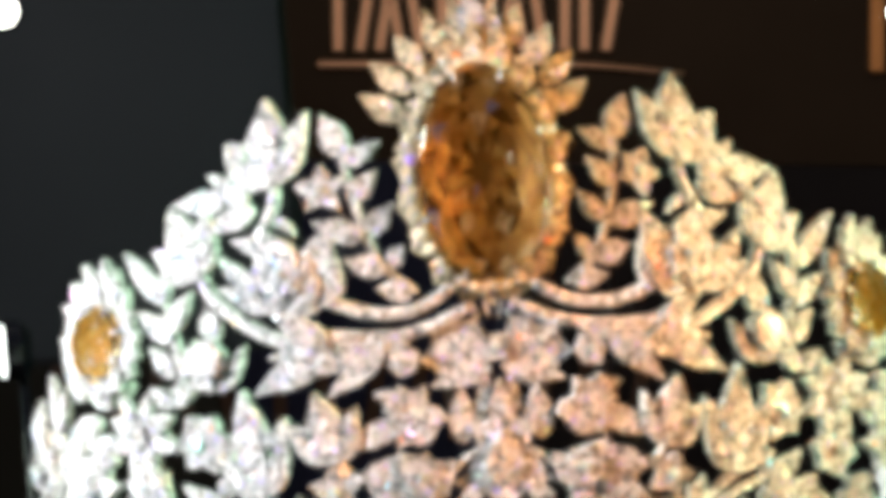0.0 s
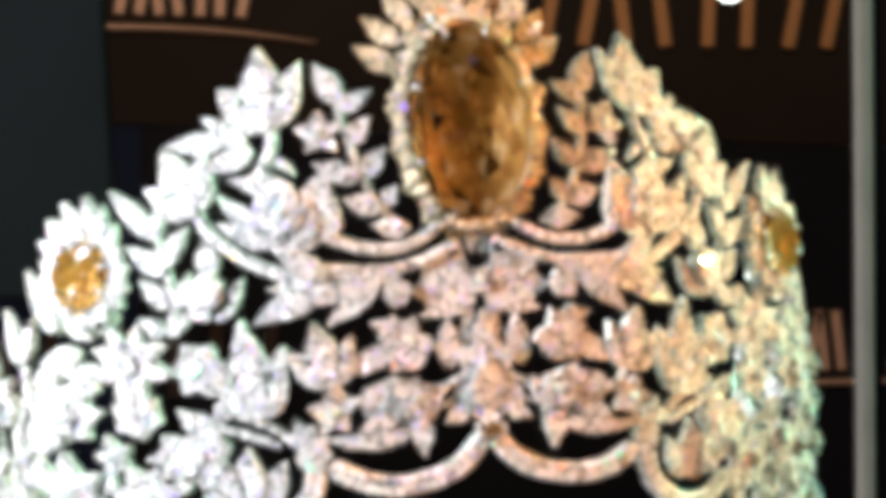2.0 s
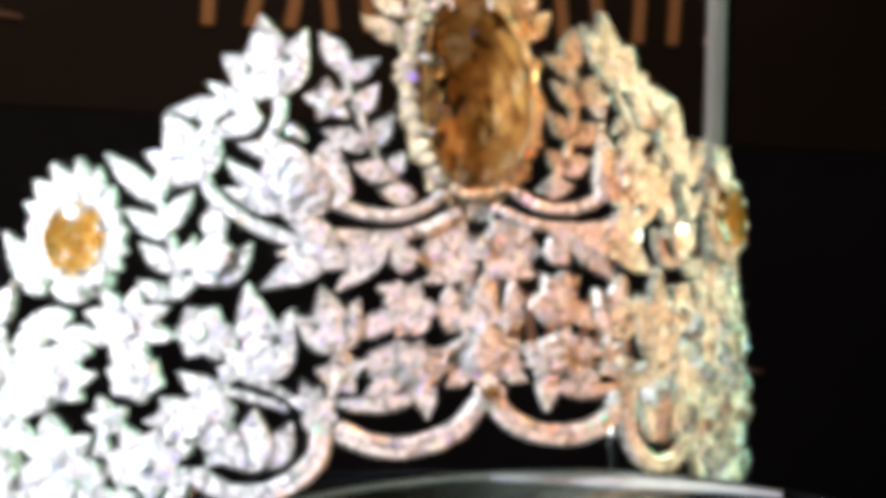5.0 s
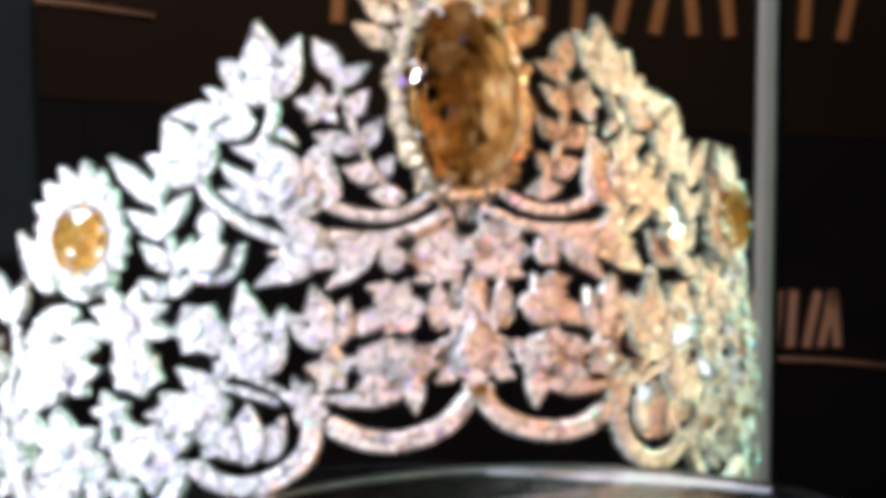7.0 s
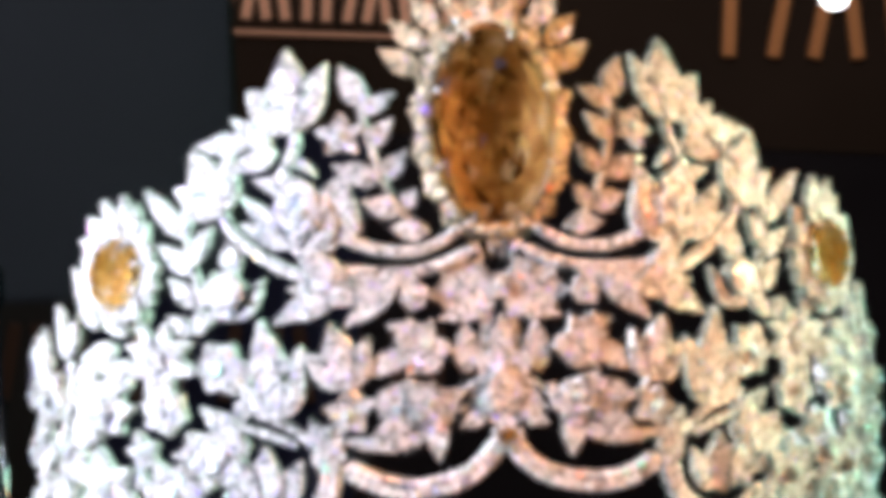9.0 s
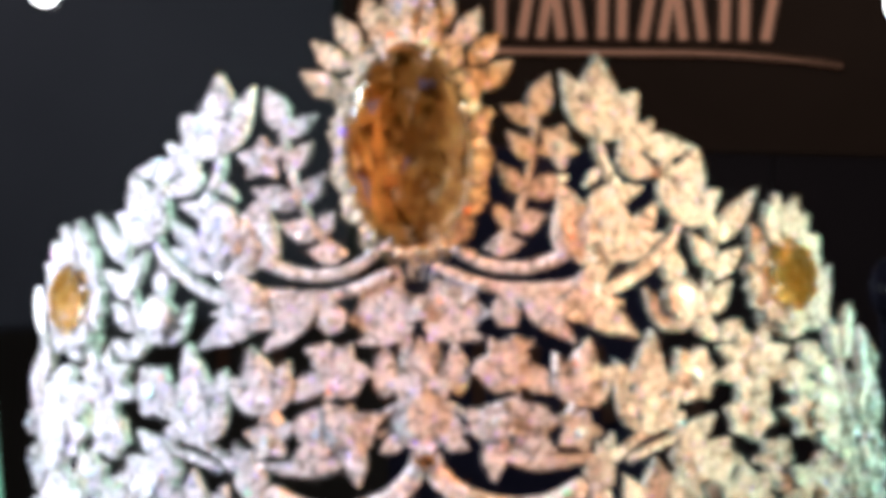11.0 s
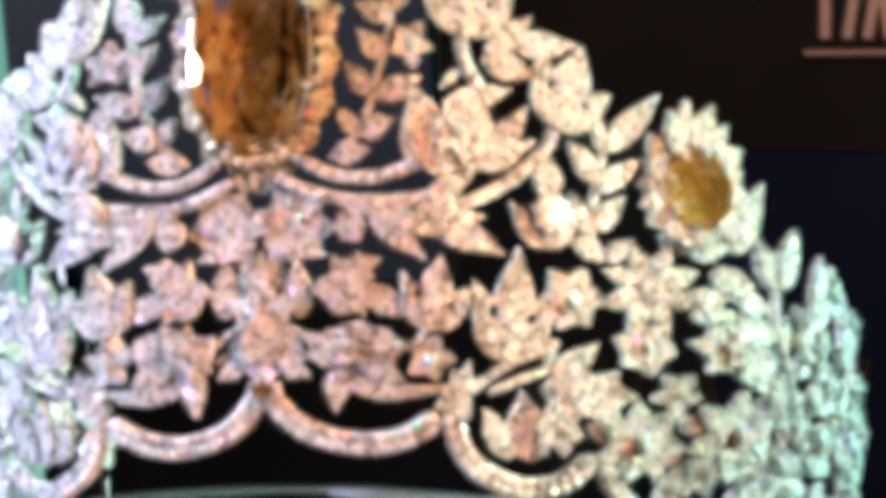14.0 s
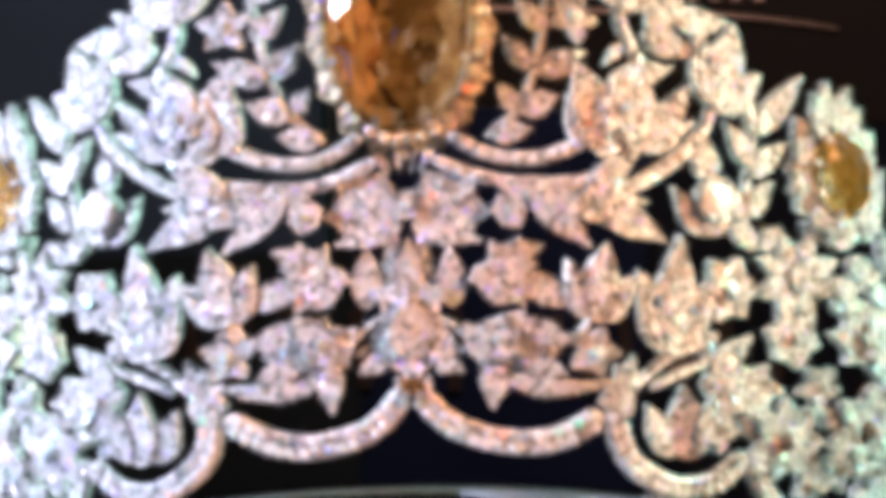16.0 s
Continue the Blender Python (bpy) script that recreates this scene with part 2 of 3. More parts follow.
def inside(u, v, outline):
    hit = False
    for (x0, y0), (x1, y1) in zip(outline, outline[1:] + outline[:1]):
        if (y0 > v) != (y1 > v) and u < (x1 - x0) * (v - y0) / (y1 - y0) + x0:
            hit = not hit
    return hit


def stone(bm, patch, u, v, h, size, sides=6):
    """One small cut stone: a flat table, a crown of facets, leaning a little at random."""
    turn, lean, way = rng.uniform(0, 1), rng.uniform(0, 0.45), rng.uniform(0, 6.28)
    low, high = [], []
    for k in range(sides):
        t = (k + turn) / sides * math.tau
        tip = lean * size * math.cos(t - way)
        low.append(bm.verts.new(patch.put(u + size * math.cos(t), v + size * math.sin(t), h + tip * 0.5)))
        high.append(bm.verts.new(patch.put(u + 0.55 * size * math.cos(t), v + 0.55 * size * math.sin(t), h + 0.42 * size + tip)))
    for k in range(sides):
        j = (k + 1) % sides
        bm.faces.new((low[k], low[j], high[j], high[k]))
    bm.faces.new(high)


def pave(parent, patch, outline, middle, pitch=1.0, rise=0.7, holes=(), gems=None):
    bm = bmesh.new()
    mu, mv = middle
    shrunk = [(mu + (u - mu) * 0.86, mv + (v - mv) * 0.86) for u, v in outline]
    us, vs = [p[0] for p in shrunk], [p[1] for p in shrunk]
    row, v = 0, min(vs)
    while v < max(vs):
        u = min(us) + (pitch / 2 if row % 2 else 0)
        while u < max(us):
            x, y = u + rng.uniform(-0.1, 0.1), v + rng.uniform(-0.1, 0.1)
            if inside(x, y, shrunk) and all(math.hypot(x - p, y - q) > r + 0.35 for p, q, r in holes):
                stone(bm, patch, x, y, rise * 0.5, pitch * rng.uniform(0.46, 0.58))
            u += pitch
        v += pitch * 0.87
        row += 1
    if bm.verts:
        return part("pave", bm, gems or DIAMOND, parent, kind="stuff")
    bm.free()


# outlines, in millimetres, with the base at the origin and the tip at (length, 0)
def leaf_outline(length, width, bend=0.0):
    """A leaf: full below its middle, drawn out to a sharp tip."""
    def half(k):
        return width / 2 * math.sin(math.pi * k ** 0.80) ** (0.75 if k < 0.42 else 1.2) * rng.uniform(0.93, 1.07)
    ks = (0.05, 0.16, 0.30, 0.45, 0.6, 0.74, 0.88)
    pts = [(0.0, 0.0)] + [(k * length, half(k) + bend * length * math.sin(math.pi * k)) for k in ks] + [(length * 1.02, 0.0)]
    pts += [(k * length, -half(k) + bend * length * math.sin(math.pi * k)) for k in ks[::-1]]
    return pts, (length * 0.44, bend * length * 0.9)


def tulip_outline(length, width):
    """A round cup that ends in one tall point and two lower ones."""
    w = width / 2
    side = ((0.0, 0.30), (0.05, 0.58), (0.15, 0.80), (0.30, 0.93), (0.46, 0.99), (0.68, 1.06), (0.63, 0.82), (0.58, 0.66), (0.56, 0.54), (0.62, 0.47), (0.75, 0.34), (0.89, 0.15))
    pts = [(0.0, 0.0)] + [(u * length, v * w) for u, v in side] + [(length * 1.02, 0.0)] + [(u * length, -v * w) for u, v in side[::-1]]
    return pts, (length * 0.36, 0.0)


def star_outline(size, points, inner=0.55, turn=0.0, wobble=0.0):
    pts = []
    for k in range(points):
        tip = 1 + rng.uniform(-wobble, wobble)
        for f, r in ((-0.5, inner), (-0.28, inner * 0.42 + tip * 0.50), (0, tip), (0.28, inner * 0.42 + tip * 0.50)):
            t = turn + (k + f) / points * math.tau
            pts.append((size * r * math.cos(t), size * r * math.sin(t)))
    return pts, (0, 0)


def maple_outline(length, width):
    """A lobed leaf: three teeth at the tip and one on each flank."""
    w = width / 2
    side = [(0.0, 0.0), (0.06, 0.35), (0.16, 0.66), (0.14, 0.96), (0.34, 0.92), (0.50, 0.60), (0.60, 0.66), (0.78, 0.82), (0.76, 0.52), (0.80, 0.30)]
    pts = [(u * length, v * w) for u, v in side] + [(length, 0)] + [(u * length, -v * w) for u, v in side[:0:-1]]
    return pts, (length * 0.42, 0)


def piece(name, parent, patch, shape, rise=0.7, pitch=1.0, thick=0.9, label="", holes=(), metal=None, gems=None):
    outline, middle = shape
    bm = bmesh.new()
    solid(bm, patch, outline, middle, rise, thick, holes)
    ob = part(name, bm, metal or WHITE_GOLD, parent, label)
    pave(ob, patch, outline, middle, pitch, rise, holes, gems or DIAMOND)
    return ob


def leaf(parent, a0, z0, a1, z1, width, lift=0.0, bend=0.0, name="leaf", metal=None, gems=None):
    p = Patch(a0, z0, a1, z1, lift + rng.uniform(-0.3, 0.4), rng.uniform(-0.16, 0.16))
    return piece(name, parent, p, leaf_outline(p.length, width * 1.03, bend), metal=metal, gems=gems)


def leaves(parent, m, rows, lift=0.0, name="leaf", metal=None, gems=None):
    """Leaves from rows of base, tip and width; m mirrors them to the other half."""
    for k, (a0, z0, a1, z1, w) in enumerate(rows):
        leaf(parent, m * a0, z0, m * a1, z1, w, lift + 0.35 * (k % 3), name=name, metal=metal, gems=gems)


def maple(parent, a0, z0, a1, z1, width, lift=0.3):
    p = Patch(a0, z0, a1, z1, lift + rng.uniform(-0.3, 0.4), rng.uniform(-0.1, 0.1))
    return piece("lobed_leaf", parent, p, maple_outline(p.length, width), 0.9)


def blossom(parent, a, z, size, points=5, inner=0.55, lift=0.8, turn=None, wide=1.0):
    """A small star flower with a round stone in its middle."""
    p = Patch(a, z, a + 1, z, lift)
    t = rng.uniform(0, 1.2) if turn is None else turn
    outline, middle = star_outline(size * 1.1, points, inner, t, 0.09)
    ob = piece("star_flower", parent, p, ([(u * wide, v) for u, v in outline], middle), 0.9)
    bm = bmesh.new()
    stone(bm, p, 0, 0, 0.9, size * 0.30, 8)
    part("centre_stone", bm, DIAMOND, ob)
    return ob


def tulip(parent, a0, z0, a1, z1, width, lift=0.6):
    """A pierced cup flower of three points with a slim raised middle petal."""
    p = Patch(a0, z0, a1, z1, lift)
    ln = p.length
    r = 0.055 * ln
    flower = piece("tulip_cup", parent, p, tulip_outline(ln, width), 0.9, holes=((0.42 * ln, 0.24 * width, r), (0.40 * ln, -0.25 * width, r * 0.85)))
    q = Patch(a0, z0, a1, z1, lift + 0.6)
    piece("tulip_petal", flower, q, leaf_outline(ln * 0.86, width * 0.36), 0.4)
    for side in (1, -1):
        base = ((0.04, 0.20), (0.08, 0.44), (0.20, 0.66), (0.40, 0.82), (0.57, 0.92), (0.44, 0.70), (0.28, 0.50), (0.14, 0.28))
        pts = [(u * ln, side * v * width / 2) for u, v in base]
        piece("tulip_petal", flower, q, (pts, (0.26 * ln, side * 0.60 * width / 2)), 0.35)
    return flower


def cut_stone_mesh(mat):
    """One round cut diamond of 1 mm radius, lying flat, its table up."""
    bm = bmesh.new()
    girdle = [bm.verts.new((math.cos(k / 8 * math.tau), math.sin(k / 8 * math.tau), 0)) for k in range(8)]
    table = [bm.verts.new((0.55 * math.cos((k + 0.5) / 8 * math.tau), 0.55 * math.sin((k + 0.5) / 8 * math.tau), 0.45)) for k in range(8)]
    low = bm.verts.new((0, 0, -0.5))
    for k in range(8):
        j = (k + 1) % 8
        bm.faces.new((girdle[k], girdle[j], table[k]))
        bm.faces.new((girdle[j], table[j], table[k]))
        bm.faces.new((girdle[j], girdle[k], low))
    bm.faces.new(table)
    me = bpy.data.meshes.new("diamond")
    bm.to_mesh(me)
    bm.free()
    me.materials.append(mat)
    return me


CUT_STONE = cut_stone_mesh(SET_DIAMOND)
GOLD_STONE = cut_stone_mesh(WARM_LIT)


def set_stone(parent, a, z, off, size, mesh=None):
    """A stone as an object of its own, its table facing out of the wall and leaning a little."""
    here = on_wall(a, z, off)
    along, up = on_wall(a + 0.5, z, off) - here, on_wall(a, z + 0.5, off) - here
    out = along.cross(up).normalized()
    out = (out + Vector((rng.uniform(-0.3, 0.3), rng.uniform(-0.3, 0.3), rng.uniform(-0.3, 0.3)))).normalized()
    ob = new("diamond", mesh or CUT_STONE)
    ob.parent = parent
    ob.matrix_local = Matrix.Translation(here) @ out.to_track_quat("Z", "Y").to_matrix().to_4x4() @ Matrix.Rotation(rng.uniform(0, 6.28), 4, "Z") @ Matrix.Scale(size * 0.001, 4)
    return ob


def ribbon(parent, points, width, name="stem", lift=0.0, stones=True, taper=0.0):
    """A rounded strip through a few (degrees, height) points of the wall, set with a row of stones."""
    pts = np.array(points, float)
    n = 7 * (len(pts) - 1) + 1
    s = np.linspace(0, len(pts) - 1, n)
    fine = []
    for x in s:
        i = min(int(x), len(pts) - 2)
        f = x - i
        p0, p1, p2, p3 = pts[max(i - 1, 0)], pts[i], pts[i + 1], pts[min(i + 2, len(pts) - 1)]
        fine.append(0.5 * (2 * p1 + (p2 - p0) * f + (2 * p0 - 5 * p1 + 4 * p2 - p3) * f ** 2 + (3 * p1 - p0 - 3 * p2 + p3) * f ** 3))
    bm = bmesh.new()
    rings = []
    for k, (a, z) in enumerate(fine):
        b, c = fine[max(k - 1, 0)], fine[min(k + 1, n - 1)]
        r = radius(z)
        dx, dz = radians(c[0] - b[0]) * r, c[1] - b[1]
        d = math.hypot(dx, dz) or 1
        w = width / 2 * (1 - taper * k / n) * min(1.0, 0.35 + 0.4 * min(k, n - 1 - k))
        ring = []
        for across, h in ((-1, -0.7), (-1, 0.1), (-0.6, 0.65), (0.6, 0.65), (1, 0.1), (1, -0.7)):
            ring.append(bm.verts.new(on_wall(a - math.degrees(dz / d * across * w / r), z + dx / d * across * w, lift + h)))
        rings.append(ring)
    for p, q in zip(rings, rings[1:]):
        for i in range(6):
            j = (i + 1) % 6
            bm.faces.new((p[i], p[j], q[j], q[i]))
    bm.faces.new(rings[0])
    bm.faces.new(rings[-1][::-1])
    ob = part(name, bm, WHITE_GOLD, parent)
    if stones:
        bm = bmesh.new()
        size = min(width * 0.36, 0.86)
        walk_mm = 0.0
        for (a, z), (b, y) in zip(fine, fine[1:]):
            walk_mm += math.hypot(radians(b - a) * radius(z), y - z)
            if walk_mm > size * 1.75:
                walk_mm = 0
                q = Patch(a, z, b, y, lift)
                if width > 2.4:
                    for side in (-0.8, 0.8):
                        x, y2 = -q.s * side, q.c * side
                        set_stone(ob, a + math.degrees(x / q.r), z + y2, lift + 0.55, 0.80)
                else:
                    stone(bm, q, 0, 0, 0.6, size, 6)
        if bm.verts:
            part("pave", bm, DIAMOND, ob, kind="stuff")
        else:
            bm.free()
    return ob


def oval_gem(name, parent, a, z, half_w, half_h, mat, lift, depth, label, back=FOIL, facets=16, tilt=0.0, sway=0.0):
    """A faceted oval stone with table, two rows of crown facets, girdle and pavilion, over a closed cup; foil cups
    carry painted reflections.
    """
    p = Patch(a, z, a + 1, z, lift, tilt, sway)
    bm = bmesh.new()
    rows = ((0.44, depth * 0.27, 0.0), (0.68, depth * 0.225, 0.5), (0.92, depth * 0.15, 0.0), (1.0, 0.0, 0.5), (0.98, -0.3, 0.5), (0.84, -depth * 0.17, 0.0), (0.64, -depth * 0.34, 0.5), (0.42, -depth * 0.5, 0.0), (0.18, -depth * 0.63, 0.5))
    rings = []
    for k, h, turn in rows:
        ring = []
        for i in range(facets):
            t = (i + turn) / facets * math.tau
            # between an ellipse and a cushion
            c, s = math.cos(t), math.sin(t)
            e = 1 / (abs(c) ** 2.5 + abs(s) ** 2.5) ** (1 / 2.5)
            jig = 1 + rng.uniform(-0.03, 0.03)
            ring.append(bm.verts.new(p.put(half_w * k * e * c * jig, half_h * k * e * s * jig, h + depth * rng.uniform(-1, 1) * (0.035 if h > -0.5 else 0.05))))
        rings.append((ring, turn))
    for (p0, t0), (p1, t1) in zip(rings, rings[1:]):
        for i in range(facets):
            j = (i + 1) % facets
            if t0 == t1:
                bm.faces.new((p0[i], p0[j], p1[j], p1[i]))
            elif t1 > t0:
                bm.faces.new((p0[i], p0[j], p1[i]))
                bm.faces.new((p0[j], p1[j], p1[i]))
            else:
                bm.faces.new((p0[i], p0[j], p1[j]))
                bm.faces.new((p0[i], p1[j], p1[i]))
    bm.faces.new(rings[0][0])
    bm.faces.new(rings[-1][0])
    gem = part(name, bm, mat, parent, label)
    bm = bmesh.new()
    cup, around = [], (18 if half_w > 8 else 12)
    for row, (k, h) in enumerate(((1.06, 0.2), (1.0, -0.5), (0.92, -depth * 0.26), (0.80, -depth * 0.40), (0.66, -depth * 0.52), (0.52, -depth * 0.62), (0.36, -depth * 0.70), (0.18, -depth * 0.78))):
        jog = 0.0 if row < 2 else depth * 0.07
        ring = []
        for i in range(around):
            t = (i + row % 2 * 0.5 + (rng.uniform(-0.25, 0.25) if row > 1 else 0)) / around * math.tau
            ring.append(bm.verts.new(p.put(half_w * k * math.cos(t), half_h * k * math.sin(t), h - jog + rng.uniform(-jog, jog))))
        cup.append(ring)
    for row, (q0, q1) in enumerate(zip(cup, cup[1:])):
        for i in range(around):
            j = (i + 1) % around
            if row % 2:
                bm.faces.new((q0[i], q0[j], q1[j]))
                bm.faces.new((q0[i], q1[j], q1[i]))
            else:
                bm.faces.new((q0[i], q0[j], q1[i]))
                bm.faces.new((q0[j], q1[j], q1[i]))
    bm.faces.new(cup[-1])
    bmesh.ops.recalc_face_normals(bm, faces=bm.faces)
    # foil cups are split so each facet takes its own painted reflection tone
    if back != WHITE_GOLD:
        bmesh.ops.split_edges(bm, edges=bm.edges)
    part("setting_cup", bm, back, gem, "closed setting cup; foil ones carry painted reflections")
    # prongs
    for i in range(8):
        t = (i + 0.5) / 8 * math.tau
        bm = bmesh.new()
        q = Patch(a, z, a + 1, z, lift, tilt, sway)
        u, v = half_w * 1.03 * math.cos(t), half_h * 1.03 * math.sin(t)
        ring = [[bm.verts.new(q.put(u * k + 0.45 * math.cos(j / 6 * math.tau), v * k + 0.45 * math.sin(j / 6 * math.tau), h)) for j in range(6)]
                for k, h in ((1.0, -1.2), (1.0, 0.3), (0.93, 0.8))]
        for q0, q1 in zip(ring, ring[1:]):
            for j in range(6):
                bm.faces.new((q0[j], q0[(j + 1) % 6], q1[(j + 1) % 6], q1[j]))
        bm.faces.new(ring[-1])
        part("prong", bm, WHITE_GOLD, gem)
    return gem


# ---- the showroom behind ----
bm = bmesh.new()
box(bm, -3, 3, -3, 3, -1.02, -1.0)
tagged(part("floor", bm, FLOOR), "dark carpet floor of the showroom", "floor", kind="structure")
bm = bmesh.new()
box(bm, -3, 3, -3, 3, 1.6, 1.62)
tagged(part("ceiling", bm, BANNER_LOW), "black ceiling of the showroom", "ceiling", kind="structure")
for name, d in (("wall_north", (-3, 3, 3, 3.05)), ("wall_south", (-3, 3, -3.05, -3)), ("wall_east", (3, 3.05, -3, 3)), ("wall_west", (-3.05, -3, -3, 3))):
    bm = bmesh.new()
    box(bm, *d, -1.0, 1.6)
    tagged(part(name, bm, BANNER_LOW), "plain dark wall of the showroom", "wall", kind="structure")

# logo wall: brown upper panel, black lower panel, slightly leaning baselines
logo_wall = tagged(empty("logo_wall", (0.1, 1.13, -1.0)), "dark logo wall with copper lettering shapes", "display wall")


def under(parent, ob):
    """Hang ob under parent where it stands."""
    ob.parent = parent
    ob.matrix_parent_inverse = Matrix.Translation(-parent.location)
    return ob


def wall_panel(name, x0, x1, z0, z1, mat, label, y=1.130):
    """A flat panel of the logo wall; all of them hang a little askew, like the lettering."""
    bm = bmesh.new()
    box(bm, x0, x1, 0.0, 0.03, z0, z1, 0.0004)
    ob = part(name, bm, mat, label=label)
    ob.matrix_world = Matrix.Translation((0.1, y, -0.0785)) @ Matrix.Rotation(math.atan(0.078), 4, "Y")
    return under(logo_wall, ob)


wall_panel("upper_panel", -1.3, 1.4, 0.0005, 0.9, BANNER, "dark brown glossy panel")
wall_panel("lower_panel", 0.0, 1.4, -0.8, -0.0005, BANNER_LOW, "black panel")
wall_panel("lower_panel", -0.07, -0.001, -0.8, -0.0005, BANNER_LOW, "black panel")
# navy colour paints a reflection of the case glass on to the wall
wall_panel("navy_reflection_panel", -0.25, -0.071, -0.8, -0.0005, NAVY, "navy panel standing in for a reflection in the glass")
# lighter grey here also paints in what the case glass reflects
wall_panel("grey_reflection_panel", -1.3, -0.251, -0.8, -0.0005, DARK_GREY, "dark grey panel standing in for a reflection in the glass")


def bar(x, z, w, h, mat, y=1.1287, slope=-0.065, lean=0.0):
    bm = bmesh.new()
    box(bm, -w / 2, w / 2, -0.001, 0.001, 0, h, 0.0003)
    ob = part("logo_bar", bm, mat)
    ob.matrix_world = Matrix.Translation((x, y, z)) @ Matrix.Rotation(math.atan(-slope), 4, "Y") @ Matrix.Rotation(lean, 4, "Y")
    return under(logo_wall, ob)


def logo_row(x0, x1, z0, cap, count, stroke, mat, slope, y=1.1287, line=False):
    """A logo as plain upright bars, two to a letter's width, and its underline."""
    pitch = (x1 - x0) / count
    for k in range(count):
        for f in (0.14, 0.66):
            x = x0 + (k + f) * pitch
            bar(x, z0 + slope * (x - x0), stroke, cap, mat, y, slope, (0.0, 0.16, -0.16)[(k + (f > 0.5)) % 3])
    if line:
        bm = bmesh.new()
        n = 24
        rows = []
        for k in range(n + 1):
            f = k / n
            x = x0 - 0.01 + (x1 - x0 + 0.05) * f
            z = z0 + slope * (x - x0) - 0.0075 - 0.04 * max(0.0, f - 0.55) ** 2
            thin = 0.0024 * (1 - 0.8 * f * f)
            rows.append([bm.verts.new((x, y + d, z + h)) for d, h in ((-0.001, 0), (-0.001, -thin), (0.001, -thin), (0.001, 0))])
        for p0, p1 in zip(rows, rows[1:]):
            for i in range(4):
                bm.faces.new((p0[i], p0[(i + 1) % 4], p1[(i + 1) % 4], p1[i]))
        bm.faces.new(rows[0])
        bm.faces.new(rows[-1])
        under(logo_wall, part("logo_line", bm, mat))


logo_row(-0.079, 0.106, 0.0075, 0.042, 7, 0.0062, ROSE, -0.066, line=True)
logo_row(0.263, 0.667, -0.029, 0.052, 7, 0.0085, COPPER, -0.053)
logo_row(0.458, 0.658, -0.266, 0.042, 8, 0.006, ROSE, -0.05, line=True)
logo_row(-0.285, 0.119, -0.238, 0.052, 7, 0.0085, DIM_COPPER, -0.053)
bar(-0.589, 0.035, 0.020, 0.36, COPPER, lean=0.32)
bar(-0.665, -0.10, 0.008, 0.5, COPPER)

# ---- display case ----
case = tagged(empty("display_case", (0, 0, -0.17)), "square glass display case with steel corner posts", "display case")


def case_part(name, b, mat, label=""):
    bm = bmesh.new()
    box(bm, *b, 0.0006)
    return under(case, part(name, bm, mat, label=label))


case_part("corner_post", (0.1368, 0.1404, 0.120, 0.125, -0.16, 0.30), STEEL, "brushed steel corner post")
case_part("corner_seal", (0.1406, 0.1430, 0.121, 0.125, -0.16, 0.30), BLACK, "black rubber corner seal")
case_part("corner_post", (-0.1225, -0.1165, 0.087, 0.093, -0.16, 0.30), TEAL, "pale green polished glass edge")
case_part("base_plate", (-0.145, 0.145, -0.17, 0.130, -0.17, -0.16), BLACK, "black glossy base plate")
case_part("top_plate", (-0.145, 0.145, -0.17, 0.130, 0.30, 0.31), BLACK, "black lamp plate on top")
bm = bmesh.new()
box(bm, -0.16, 0.16, -0.185, 0.145, -1.0, -0.1705, 0.004)
tagged(part("plinth", bm, BANNER_LOW), "black plinth that carries the glass case", "plinth")

# added panel that stands in for a blue-grey reflection in the case glass
bm = bmesh.new()
box(bm, -0.22, -0.043, 0.175, 0.181, -0.035, 1.6, 0.0015)
tagged(part("reflection_panel", bm, GREY), "blue-grey panel standing in for a reflection in the glass", "panel", kind="structure")

# small spot lamps seen past the crown
def lamp_head(x, y, z, r):
    thing = tagged(empty("spot_lamp", (x, y, z)), "small bright white spot lamp on a thin rod", "lamp", "spot lamps")
    bm = bmesh.new()
    bmesh.ops.create_uvsphere(bm, u_segments=16, v_segments=10, radius=r)
    part("bulb", bm, LAMP_GLOW, thing, "glowing white bulb", smooth=True)
    bm = bmesh.new()
    bmesh.ops.create_cone(bm, cap_ends=True, segments=10, radius1=0.0012, radius2=0.0012, depth=0.3 - z, matrix=Matrix.Translation((0, 0, (0.3 - z) / 2 + r * 0.8)))
    part("rod", bm, BLACK, thing, smooth=True)
    return thing


lamp_head(0.0905, 0.08, 0.0410, 0.0030)
lamp_head(-0.0939, 0.08, 0.0538, 0.003)



